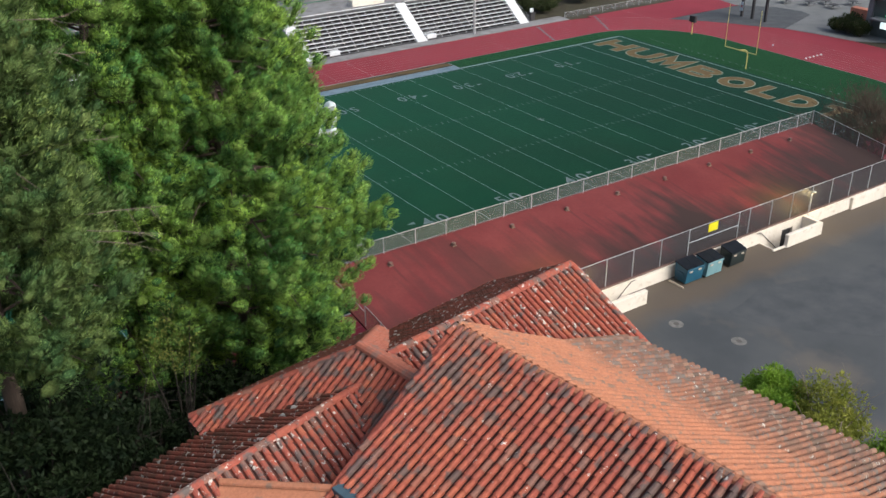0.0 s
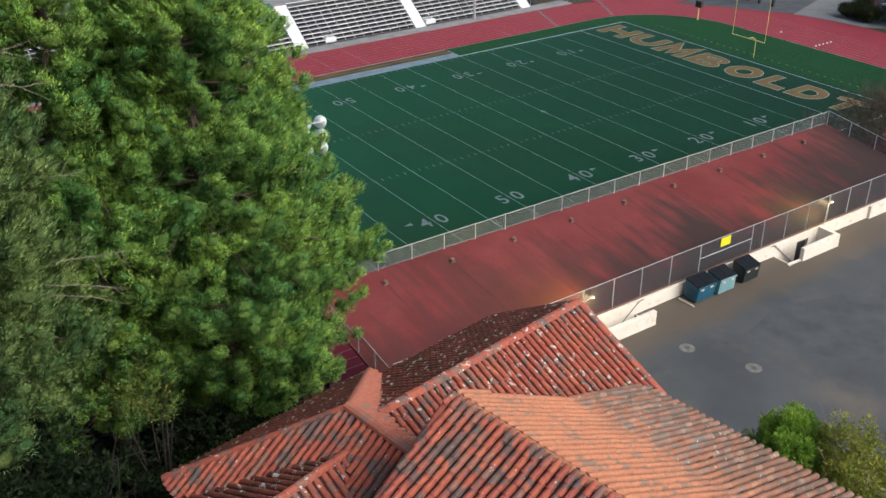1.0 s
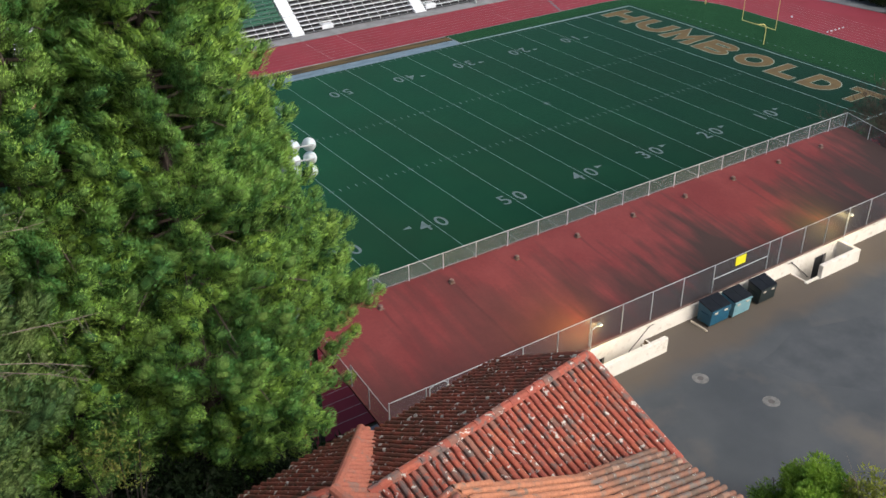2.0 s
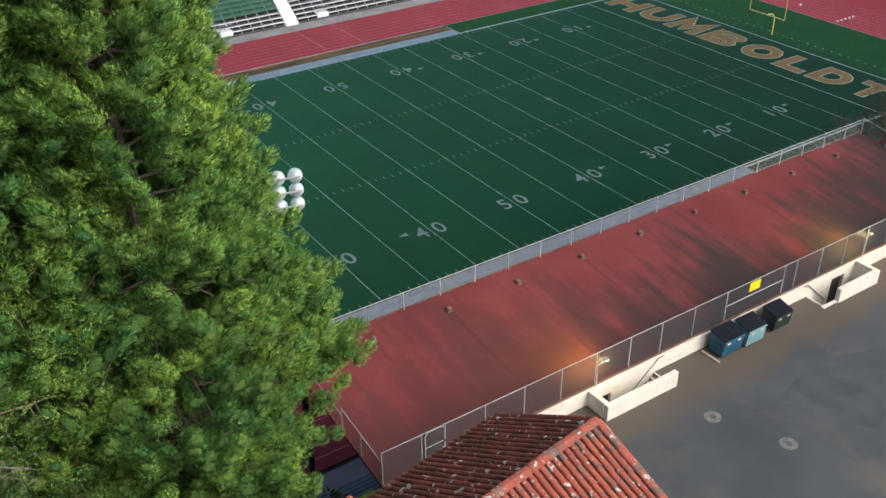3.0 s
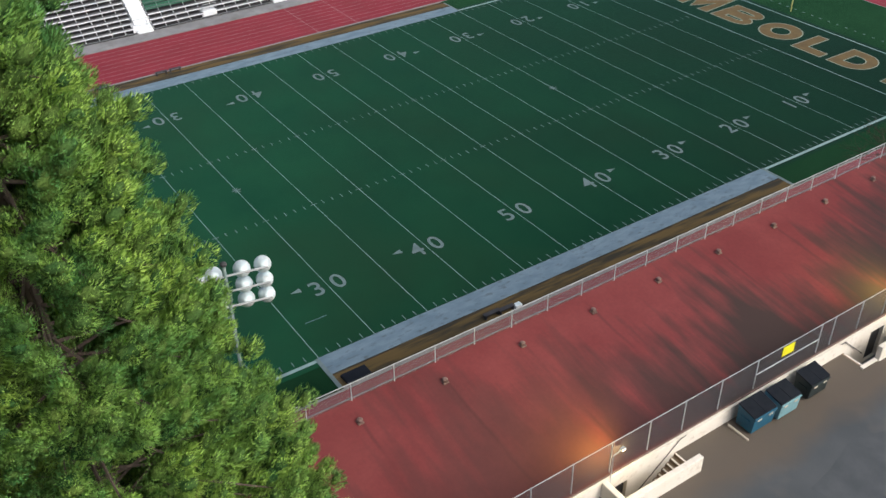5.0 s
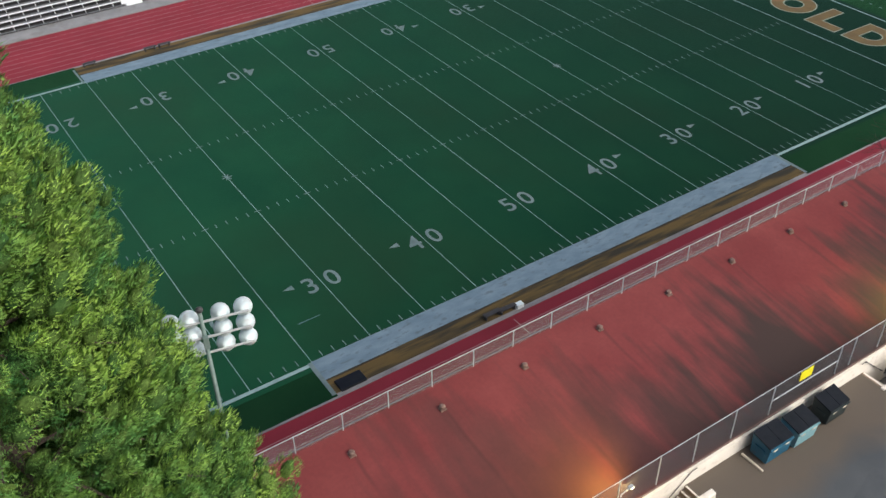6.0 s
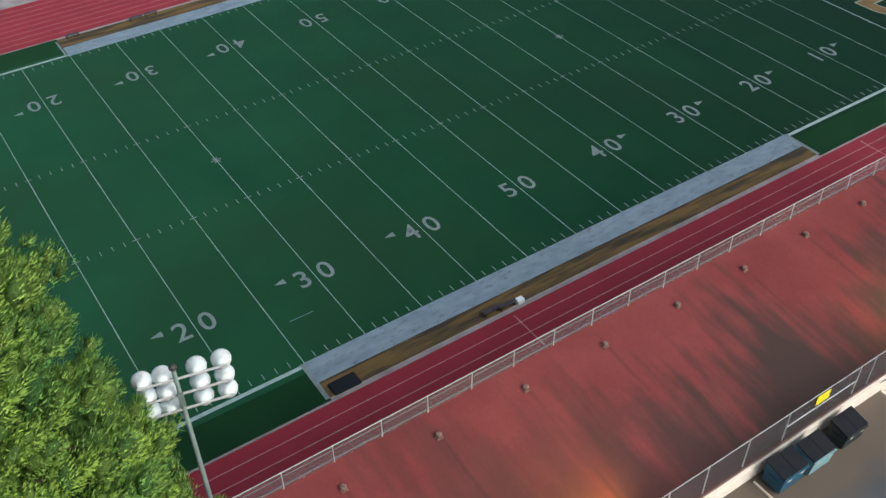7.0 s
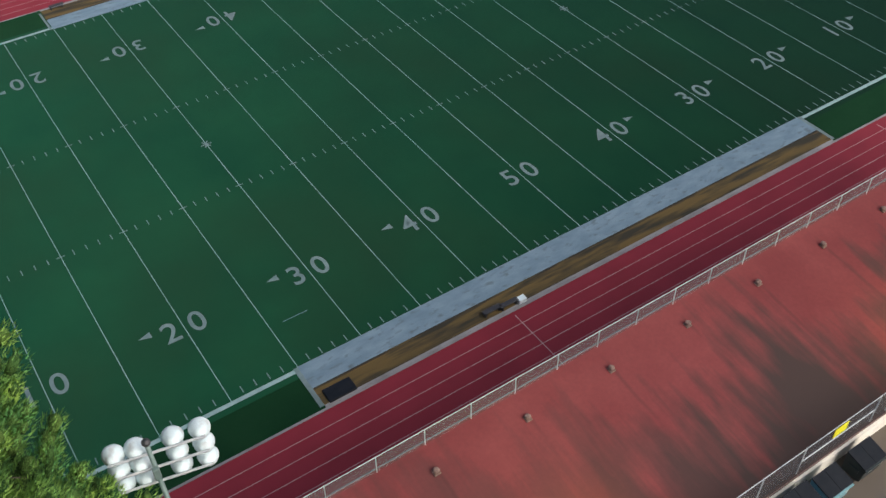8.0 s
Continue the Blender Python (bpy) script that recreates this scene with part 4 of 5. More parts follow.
def tile_shape(r=0.108, length=0.47):
    vs = [(-c * r, 0.0, s * r * 1.08) for c, s in ARC] + [(-c * r * 1.08, length, s * r * 1.15 + 0.03) for c, s in ARC] + [(-c * r * 0.86, length, s * r * 0.9 + 0.03) for c, s in ARC]
    fs = [(i, i + 1, 7 + i, 6 + i) for i in range(5)] + [(6 + i, 7 + i, 13 + i, 12 + i) for i in range(5)]
    return np.array(vs), fs


TILE_V, TILE_F = tile_shape()
PITCH, SHOW = 0.30, 0.40
rng = np.random.RandomState(4)


def tiled_face(name, poly, zf, down, material, singles=None, label=""):
    """One roof slope: an underlay with rows of barrel tiles on it. down: the way the rows run, as (du, dv)."""
    deck = Geo().add([(u, v, zf(u, v) - dz) for dz in (0.22, 0.02) for u, v in poly], [])
    n = len(poly)
    deck.f = [tuple(range(n)), tuple(range(2 * n - 1, n - 1, -1))] + [(i, (i + 1) % n, n + (i + 1) % n, n + i) for i in range(n)]
    roof = part(name, deck, DECK, hall, label or "clay tile roof slope")
    axis = 1 if down[0] else 0
    sgn = down[0] or down[1]
    lo, hi = min(p[axis] for p in poly), max(p[axis] for p in poly)
    y = Vector((down[0], down[1], zf(*down) - zf(0, 0))).normalized()
    cosy = math.hypot(y.x, y.y)
    x = Vector((down[1], -down[0], 0)).normalized()
    z = x.cross(y)
    frame3 = np.array([x, y, z])
    mats, pieces, count = [], [], 0
    w = lo + PITCH / 2
    while w < hi:
        for a, b in spans(poly, w, axis):
            start, stop = (a, b) if sgn > 0 else (b, a)
            k = 0
            length = abs(stop - start)
            while k * SHOW * cosy < length - 0.12:
                s = start + sgn * k * SHOW * cosy
                p = (s, w) if axis == 1 else (w, s)
                j = rng.normal(0, 1, 4)
                o = np.array((p[0], p[1], zf(*p) + 0.01)) + j[0] * 0.008 * np.array(x) + j[1] * 0.012 * np.array(y) + abs(j[2]) * 0.004 * np.array(z)
                if singles and singles(*p) and len(pieces) < 300:
                    pieces.append((o, j[3]))
                else:
                    c, sn = math.cos(j[3] * 0.025), math.sin(j[3] * 0.025)
                    t = TILE_V.copy()
                    t[:, 0], t[:, 1] = c * TILE_V[:, 0] - sn * TILE_V[:, 1], sn * TILE_V[:, 0] + c * TILE_V[:, 1]
                    mats.append(t @ frame3 + o)
                k += 1
        w += PITCH
    if mats:
        nv = len(TILE_V)
        me = bpy.data.meshes.new("tiles")
        me.from_pydata(np.concatenate(mats).tolist(), [], [tuple(i + q * nv for i in f) for q in range(len(mats)) for f in TILE_F])
        me.update()
        tagged(part("tiles", me, material, roof), kind="stuff")
    return roof, pieces, Matrix((x, y, z)).transposed()


def cap_row(name, a, b, r, material, parent):
    """Rounded cap tiles along a ridge or hip."""
    a, b = Vector(a), Vector(b)
    d = (b - a).normalized()
    s = d.cross((0, 0, 1)).normalized()
    up = s.cross(d)
    g = Geo()
    n = max(2, int((b - a).length / 0.42))
    for i in range(n):
        p, q = a.lerp(b, i / n), a.lerp(b, (i + 1.15) / n)
        for_r = [(p, r), (q, r * 1.1), (q, r * 0.85)]
        j = rng.normal(0, 0.006)
        g.add([c + k * (-cx * s + (sy * 0.9 + 0.12) * up) + Vector((0, 0, j)) for c, k in for_r for cx, sy in ARC], [(i2, i2 + 1, 7 + i2, 6 + i2) for i2 in range(5)] + [(6 + i2, 7 + i2, 13 + i2, 12 + i2) for i2 in range(5)])
    return tagged(part(name, g, material, parent), kind="stuff")


SOUTH = -27.0
KICK, KICK_Z = 5.3, 20.45      # the east slope turns flatter here
z_me = lambda u, v: RIDGE - (RIDGE - KICK_Z) / KICK * u
z_mk = lambda u, v: KICK_Z - (KICK_Z - 18.6) / (HALF - KICK) * (u - KICK)
z_mw = lambda u, v: RIDGE + (RIDGE - EAVE) / HALF * u * 1.08
NR, PR, WR = 20.1, 20.95, 20.2
z_nn = lambda u, v: NR - (v - 3.95) * 0.60
z_ns = lambda u, v: NR + (v - 3.95) * 0.515
z_pe = lambda u, v: PR - (u + 0.9) * 0.72
z_pw = lambda u, v: PR + (u + 0.9) * 0.73
z_pn = lambda u, v: PR - (v - 4.1) * 0.70
w_ridge = lambda u: 3.05 + 0.10 * (u + 1.5)
z_wn = lambda u, v: WR - (v - w_ridge(u)) * 0.55
z_ws = lambda u, v: WR + (v - w_ridge(u)) * 0.55

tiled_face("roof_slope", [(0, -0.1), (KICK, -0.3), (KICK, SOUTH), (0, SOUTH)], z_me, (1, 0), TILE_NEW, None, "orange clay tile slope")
tiled_face("roof_slope", [(KICK, -0.3), (HALF, -0.15), (HALF, SOUTH), (KICK, SOUTH)], z_mk, (1, 0), TILE_EAVES, None, "greyer orange clay tile slope at the eaves")
roof_w, west_pieces, west_frame = tiled_face("roof_slope", [(0, -0.1), (0, SOUTH), (-HALF, SOUTH), (-HALF, -1.45)], z_mw, (-1, 0), TILE, lambda u, v: u > -4.3 and -10.5 < v < -2.0, "red and grey clay tile slope")
tiled_face("roof_slope", [(0.35, 3.95), (11.0, 3.95), (11.0, 8.7), (4.3, 8.7)], z_nn, (0, 1), TILE_OLD, None, "mossy brown clay tile slope")
tiled_face("roof_slope", [(-0.9, 3.95), (11.0, 3.95), (11.0, -0.9), (9.9, -0.9), (9.9, -0.6), (-0.9, -0.6)], z_ns, (0, -1), TILE_LICHEN, None, "red and grey clay tile slope")
tiled_face("roof_slope", [(-0.9, 0), (-0.9, 4.1), (3.8, 9.0), (4.2, 8.45), (0.2, 3.6), (0.1, 0)], z_pe, (1, 0), TILE_SALMON, None, "pale salmon clay tile slope")
tiled_face("roof_slope", [(-0.9, 4.1), (-0.9, -0.6), (-4.35, -1.0), (-1.95, 3.0), (-5.6, 7.5), (-5.6, 9.0)], z_pw, (-1, 0), TILE, None, "red and grey clay tile slope")
tiled_face("roof_slope", [(-0.9, 4.1), (3.8, 9.0), (-5.6, 9.0)], z_pn, (0, 1), TILE_OLD, None, "mossy brown clay tile slope")
tiled_face("roof_slope", [(-1.95, w_ridge(-1.95)), (-5.6, 7.5), (-5.6, 7.7), (-17, 6.6), (-17, w_ridge(-17))], z_wn, (0, 1), TILE_OLD, None, "mossy brown clay tile slope")
tiled_face("roof_slope", [(-1.95, w_ridge(-1.95)), (-17, w_ridge(-17)), (-17, -2.2), (-9.9, -1.9), (-4.35, -1.0)], z_ws, (0, -1), TILE_LICHEN, None, "red and grey clay tile slope")
for a, b, r, mt in (((0, -0.12, RIDGE - 0.14), (0, SOUTH, RIDGE - 0.06), 0.19, TILE_NEW), ((11.0, 3.95, NR), (0.3, 3.95, NR), 0.19, TILE_LICHEN), ((-0.9, 0, PR), (-0.9, 4.1, PR), 0.19, TILE_SALMON),
                    ((-0.9, 4.1, PR), (3.8, 9.0, 17.53), 0.16, TILE_SALMON), ((-0.9, 4.1, PR), (-5.6, 9.0, 17.53), 0.15, TILE), ((-1.5, w_ridge(-1.5), WR), (-17, w_ridge(-17), WR), 0.16, TILE_LICHEN),
                    ((0, -0.08, RIDGE - 0.1), (-HALF, -1.42, z_mw(-HALF, 0) - 0.03), 0.12, TILE), ((0, -0.06, RIDGE - 0.12), (KICK, -0.26, KICK_Z - 0.06), 0.12, TILE_NEW), ((KICK, -0.26, KICK_Z - 0.06), (HALF, -0.12, 18.57), 0.12, TILE_NEW),
                    ((11.05, 3.95, NR - 0.03), (11.05, -0.9, z_ns(0, -0.9) - 0.03), 0.15, TILE_LICHEN), ((11.05, 3.95, NR - 0.03), (11.05, 8.7, z_nn(0, 8.7) - 0.03), 0.15, TILE_OLD)):
    cap_row("cap_tiles", a, b, r, mt, hall)

# low saddle roof in the corner between the wing and the main slope
sad = [(-8.2, 2.05, 20.10), (-6.1, -0.85, 20.42), (-7.0, -1.75, 20.05), (-9.1, 1.15, 19.75)]
saddle = part("saddle_roof", Geo().add([(u, v, z - dz) for dz in (0.6, 0.0) for u, v, z in sad], [(3, 2, 1, 0), (4, 5, 6, 7), (0, 1, 5, 4), (1, 2, 6, 5), (2, 3, 7, 6), (3, 0, 4, 7)]), TILE_NEW, hall, "small orange tiled saddle roof")
cap_row("cap_tiles", sad[0], sad[1], 0.13, TILE_NEW, saddle)
part("flashing", Geo().box((-6.15, -2.0, 20.33), (-5.75, -1.05, 20.62), 0.02), FLASHING, hall, "blue-grey metal flashing")

# walls under the roofs
WB = LOT - 0.3


def gable(u0, u1, v0, v1, eave, top, along):
    """A block with a pitched head, that stays under its roof."""
    if along == "v":
        m = (u0 + u1) / 2
        pts = [(u0, eave), (u1, eave), (m, top)]
        vs = [(u0, v, WB) for v in (v0, v1)] + [(u1, v, WB) for v in (v0, v1)] + [(u, v, z) for u, z in pts for v in (v0, v1)]
    else:
        m = (v0 + v1) / 2
        vs = [(u, v0, WB) for u in (u0, u1)] + [(u, v1, WB) for u in (u0, u1)] + [(u, v, z) for v, z in ((v0, eave), (v1, eave), (m, top)) for u in (u0, u1)]
    return Geo().add(vs, [(0, 2, 6, 8, 4), (1, 5, 9, 7, 3), (0, 4, 5, 1), (2, 3, 7, 6), (4, 8, 9, 5), (8, 6, 7, 9), (0, 1, 3, 2)])


part("wall", gable(-9.2, 9.2, SOUTH + 0.3, -1.6, EAVE - 0.6, RIDGE - 0.5, "v"), STUCCO, hall, "cream stucco wall")
part("wall", gable(-3.0, 10.6, -0.3, 8.0, 16.9, NR - 0.55, "u"), STUCCO, hall, "cream stucco wall")
part("wall", Geo().box((-5.1, -0.3, WB), (3.2, 8.5, 17.3)), STUCCO, hall, "cream stucco wall")
part("wall", gable(-16.6, -2.0, -1.8, 5.8, 16.7, WR - 0.7, "u"), STUCCO, hall, "cream stucco wall")
for k, (u0, v0, u1, v1, z) in enumerate(((-5.72, 9.0, -5.72, 8.0, 17.35), (HALF + 0.07, 0, HALF + 0.07, SOUTH, 18.45), (-HALF - 0.07, 0, -HALF - 0.07, SOUTH, EAVE - 0.5))):
    part("gutter", Geo().tube((u0, v0, z), (u1, v1, z), 0.07), DARK, hall, "dark metal gutter")
part("downpipe", Geo().tube((-5.5, 8.6, 17.3), (-5.2, 8.6, 12.6), 0.06), WHITE_WALL, hall, "white downpipe")


# ---- trees ----
def blades(centres, radii, count, length, width, up, seed, squash=0.75, heart=None):
    """Tufts of narrow blades about many centres, as one mesh. Each blade lies along the tuft's surface, tip outward; heart: the middle of the clump that each tuft belongs to."""
    r = np.random.RandomState(seed)
    n = len(centres)
    d = r.normal(size=(n, count, 3))
    d /= np.linalg.norm(d, axis=2, keepdims=True)
    near = 0.5 if heart is None else 0.62
    rad = radii[:, None, None] * (near + (1.04 - near) * r.rand(n, count, 1) ** 0.5)
    base = centres[:, None, :] + d * rad * np.array((1, 1, squash))
    out = d.copy()
    if heart is not None:
        h = centres - heart
        h /= np.linalg.norm(h, axis=1, keepdims=True) + 1e-6
        out = 0.48 * d + 0.9 * h[:, None, :]
    way = out + r.normal(size=d.shape) * (0.42 if heart is None else 0.26) + np.array((0, 0, up))
    way /= np.linalg.norm(way, axis=2, keepdims=True)
    face = out + r.normal(size=d.shape) * 0.5 + np.array((0, 0, 0.5))
    side = np.cross(way, face)
    side /= np.linalg.norm(side, axis=2, keepdims=True) + 1e-6
    side = np.where(np.abs(side).sum(2, keepdims=True) > 0.1, side, 1.0)
    ln = length * (0.6 + 0.8 * r.rand(n, count, 1))
    wd = width * (0.7 + 0.6 * r.rand(n, count, 1))
    q = np.stack([base + side * wd * 0.5, base + way * ln, base - side * wd * 0.5], 2).reshape(-1, 3)
    me = bpy.data.meshes.new("crown")
    k = len(q) // 3
    me.vertices.add(len(q))
    me.vertices.foreach_set("co", q.ravel())
    me.loops.add(len(q))
    me.loops.foreach_set("vertex_index", np.arange(len(q)))
    me.polygons.add(k)
    me.polygons.foreach_set("loop_start", np.arange(0, len(q), 3))
    me.update(calc_edges=True)
    if heart is not None:
        # soft shading: each spray takes the roundness of its plume
        soft = base - heart[:, None, :]
        soft = soft / (np.linalg.norm(soft, axis=2, keepdims=True) + 1e-6) + 0.30 * d + 0.14 * r.normal(size=d.shape)
        soft /= np.linalg.norm(soft, axis=2, keepdims=True) + 1e-6
        me.polygons.foreach_set("use_smooth", [True] * k)
        me.normals_split_custom_set_from_vertices(np.repeat(soft.reshape(-1, 3), 3, axis=0).tolist())
    return me


def lumps(centres, sizes, axes, seed):
    """Uneven dense hearts of foliage clumps, as one smooth mesh. axes: each clump's way outward."""
    bm = bmesh.new()
    bmesh.ops.create_icosphere(bm, subdivisions=1, radius=1.1)
    v0 = np.array([v.co[:] for v in bm.verts])
    f0 = np.array([[v.index for v in f.verts] for f in bm.faces])
    bm.free()
    r = np.random.RandomState(seed)
    n = len(centres)
    bump = 1.0 + 0.17 * r.normal(size=(n, len(v0), 1)).clip(-1.5, 1.5)
    side = np.cross(axes, (0, 0, 1.0))
    side /= np.linalg.norm(side, axis=1, keepdims=True) + 1e-6
    v = v0[None] * bump
    w = centres[:, None] + sizes[:, None, None] * (v[..., :1] * axes[:, None] + v[..., 1:2] * side[:, None] * 0.95 + v[..., 2:] * np.array((0, 0, 0.8)))
    me = bpy.data.meshes.new("clumps")
    me.from_pydata(w.reshape(-1, 3).tolist(), [], (f0[None] + (np.arange(n) * len(v0))[:, None, None]).reshape(-1, 3).tolist())
    me.polygons.foreach_set("use_smooth", [True] * len(me.polygons))
    me.update()
    return me


def conifer(name, label, base, top, profile, seed, needles, clump_mat, branches=300, tuft=0.58, per=36, fill=2.3, bare=0, droop=0.12, blade=(0.16, 0.038)):
    """A tall conifer: trunk, limbs and needle tufts on the outer part of each limb. profile: (height, reach) steps."""
    r = np.random.RandomState(seed)
    t = thing(name, label, "tree", base)
    h = top - base[2]
    zs, rs = [p[0] - base[2] for p in profile], [p[1] for p in profile]
    trunk = Geo()
    pts = [(0.12 * math.sin(2.1 * k + seed), 0.12 * math.cos(1.7 * k + seed), h * k / 9) for k in range(10)]
    for k in range(9):
        trunk.tube(pts[k], pts[k + 1], 0.55 * (1 - k / 9.3) + 0.03, 0.55 * (1 - (k + 1) / 9.3) + 0.03, 9)
    part("trunk", trunk, BARK, t, "reddish brown trunk", True)
    limb_rank, cs, rads, hearts, mids, sizes, ways = Geo(), [], [], [], [], [], []
    for b in range(branches):
        s = (b + r.rand()) / branches
        z = zs[0] + (h - zs[0]) * s
        reach = max(0.35, float(np.interp(z + 0.5, zs, rs)) - 0.60) * (0.70 + 0.34 * r.rand() ** 0.6)
        a = b * 2.39996 + r.normal() * 0.3
        d = np.array((math.cos(a), math.sin(a), 0))
        side = np.array((-d[1], d[0], 0))
        lean = 0.18 + 0.12 * r.normal()
        tip = lambda f: d * reach * f + np.array((0, 0, z + reach * (lean * f - (0.22 + droop) * f * f)))
        limb_rank.tube((0, 0, z), tip(0.5), 0.08, 0.05, 4)
        limb_rank.tube(tip(0.5), tip(0.95), 0.05, 0.012, 4)
        n = int(3 + reach * fill)
        for k in range(n):
            f = 0.30 + 0.72 * ((k + r.rand()) / n) ** 0.75
            wide = 0.34 * reach * (1.15 - f) + 0.25
            swing = max(-1.4, min(1.4, r.normal()))
            size = tuft * (0.65 + 0.7 * r.rand())
            mid = tip(f) + side * swing * wide + np.array((0, 0, 0.2 * r.normal()))
            out = d * 0.72 + side * 0.35 * swing + r.normal(size=3) * 0.12
            lift = np.array((out[0], out[1], 0.55))
            lift /= np.linalg.norm(lift)
            for q, w in ((0.05, 0.50), (0.35, 0.46), (0.64, 0.36)):
                c = mid + size * (2.1 * np.array((out[0] * q, out[1] * q, 0.10 * q + 0.75 * q * q - 0.12)) + 0.10 * r.normal(size=3))
                w *= 0.85 + 0.3 * r.rand()
                cs.append(c)
                rads.append(size * w)
                hearts.append(c - lift * size * w * 0.7)
                mids.append(c)
                sizes.append(size * w * 0.66)
                ways.append(lift)
    tagged(part("limb", limb_rank, BARK, t, "thin brown limbs"), kind="stuff")
    me = blades(np.array(cs), np.array(rads), per, blade[0], blade[1], 0.25, seed + 9, 0.8, np.array(hearts))
    tagged(part("crown", me, needles, t, "soft green needle tufts"), kind="stuff")
    tagged(part("foliage_clumps", lumps(np.array(mids), np.array(sizes), np.array(ways), seed + 5), clump_mat, t, "dense green foliage clumps"), kind="stuff")
    for k in range(bare):
        a = 0.7 - 2.6 * r.rand()
        z = zs[0] + (h - zs[0]) * (0.25 + 0.7 * r.rand())
        reach = float(np.interp(z, zs, rs)) * 1.22
        bow = 0.04 + 0.08 * r.rand()
        pts = [Vector((math.cos(a + bow * q) * reach * q / 7, math.sin(a + bow * q) * reach * q / 7, z - 0.03 * q * q * reach / 5 + 0.22 * q + 0.08 * r.normal())) for q in range(8)]
        g = Geo()
        for q in range(7):
            g.tube(pts[q], pts[q + 1], 0.042 - 0.005 * q, 0.037 - 0.005 * q, 5)
            if q > 2:
                for _ in range(3):
                    p = pts[q].lerp(pts[q + 1], r.rand())
                    g.tube(p, p + Vector(r.normal(size=3) * 0.35) + Vector((math.cos(a), math.sin(a), -0.1)) * 0.4, 0.010, 0.004, 3)
        part("bare_branch", g, TWIG, t, "long pale bare branch")
    return t


CROWN = [(11, 3.4), (14, 3.5), (16.5, 4.6), (18, 6.4), (19.5, 7.9), (22.5, 7.4), (24.2, 6.2), (26, 5.5), (28, 4.9), (29.5, 4.5), (31, 3.9), (32.4, 3.6), (34.4, 3.1), (36, 2.4), (38, 1.2), (39.6, 0.5)]
conifer("redwood_tree", "tall green redwood beside the grandstand roof", (-41.4, -23.7, 3.0), 39.6, CROWN, 3, NEEDLE, CLUMP, 210, per=210, fill=1.25, tuft=0.84, blade=(0.145, 0.031))
conifer("redwood_tree", "tall green redwood close to the floodlight mast", (-40.6, -18.2, 0.2), 37.5, [(12, 3.2), (16, 4.4), (20.4, 5.4), (25, 4.9), (28, 4.5), (31, 3.5), (34.6, 2.0), (36.5, 1.0), (37.5, 0.4)], 31, NEEDLE, CLUMP, 130, per=130, fill=1.2, tuft=0.84)
conifer("redwood_tree", "tall green redwood beside the tiled building", (-46.4, -23.2, 2.5), 40.0, [(13.5, 2.8), (17, 4.2), (20, 5.3), (23, 5.3), (26, 5.2), (32, 4.0), (37, 2.2), (40, 0.5)], 11, NEEDLE, CLUMP, 170, per=130, fill=1.2, tuft=0.84)
conifer("cypress_tree", "yellow-green cypress with long pale bare twigs", (-52.8, -28.9, 6.0), 37.5, [(20, 3.2), (23.5, 5.2), (25.5, 5.6), (28, 5.2), (31, 4.4), (35, 2.6), (37.5, 0.6)], 23, NEEDLE_PALE, CLUMP_PALE, 130, per=130, fill=1.2, tuft=0.88, bare=10)


def shrub(name, label, base, h, reach, seed, leaves, stems=9, tufts=200, per=60, blade=0.14, category="shrub", body=(0.56, 0.42), bark=None):
    r = np.random.RandomState(seed)
    t = thing(name, label, category, base)
    g, cs = Geo(), []
    for k in range(stems):
        a = 2 * math.pi * k / stems + r.normal() * 0.3
        tip = Vector((math.cos(a) * reach * 0.8, math.sin(a) * reach * 0.8, h * (0.6 + 0.35 * r.rand())))
        mid = tip * 0.5 + Vector((0, 0, h * 0.12))
        g.tube((0, 0, 0), mid, 0.07, 0.045, 5).tube(mid, tip, 0.045, 0.012, 5)
        for m in range(4):
            e = mid.lerp(tip, r.rand())
            g.tube(e, e + Vector(r.normal(size=3) * reach * 0.28), 0.018, 0.006, 4)
    for k in range(tufts):
        d = r.normal(size=3)
        d /= np.linalg.norm(d)
        q = d * np.array((reach, reach, h * body[1])) * (0.55 + 0.45 * r.rand()) * (0.85 + 0.25 * math.sin(3 * d[0] + 2 * d[1] + seed))
        cs.append(q + np.array((0, 0, h * body[0])))
    tagged(part("stem", g, bark or TWIG, t, "thin woody stems"), kind="stuff")
    part("crown", blades(np.array(cs), np.full(len(cs), 0.34), per, blade, blade * 0.55, 0.2, seed), leaves, t, "small leaves")
    return t


shrub("garden_tree", "round bright green bushy tree at the car park edge", (-21.5, -41.3, LOT), 4.6, 1.7, 5, LEAF_GREEN, 9, 420, 60, 0.17, "tree")
shrub("garden_tree", "thin yellow-green tree with bare twigs at the car park edge", (-20.9, -43.9, LOT), 5.3, 2.1, 6, LEAF_YELLOW, 12, 230, 40, 0.17, "tree")
shrub("garden_bush", "low green bush at the car park edge", (-22.0, -39.7, LOT), 2.4, 1.15, 7, LEAF_GREEN, 7, 160, 50, 0.13, "bush")
shrub("hedge", "green hedge below the tiled eaves", (-19.8, -47.2, LOT), 3.6, 2.2, 8, LEAF_GREEN, 8, 260, 60, 0.15, "hedge")
shrub("garden_tree", "sparse tree with yellow leaves among dark conifers", (-46.3, -28.6, LOT - 0.2), 11.2, 1.6, 14, LEAF_SPARSE, 7, 58, 18, 0.11, "tree", (0.80, 0.16), SHADE_TWIG)
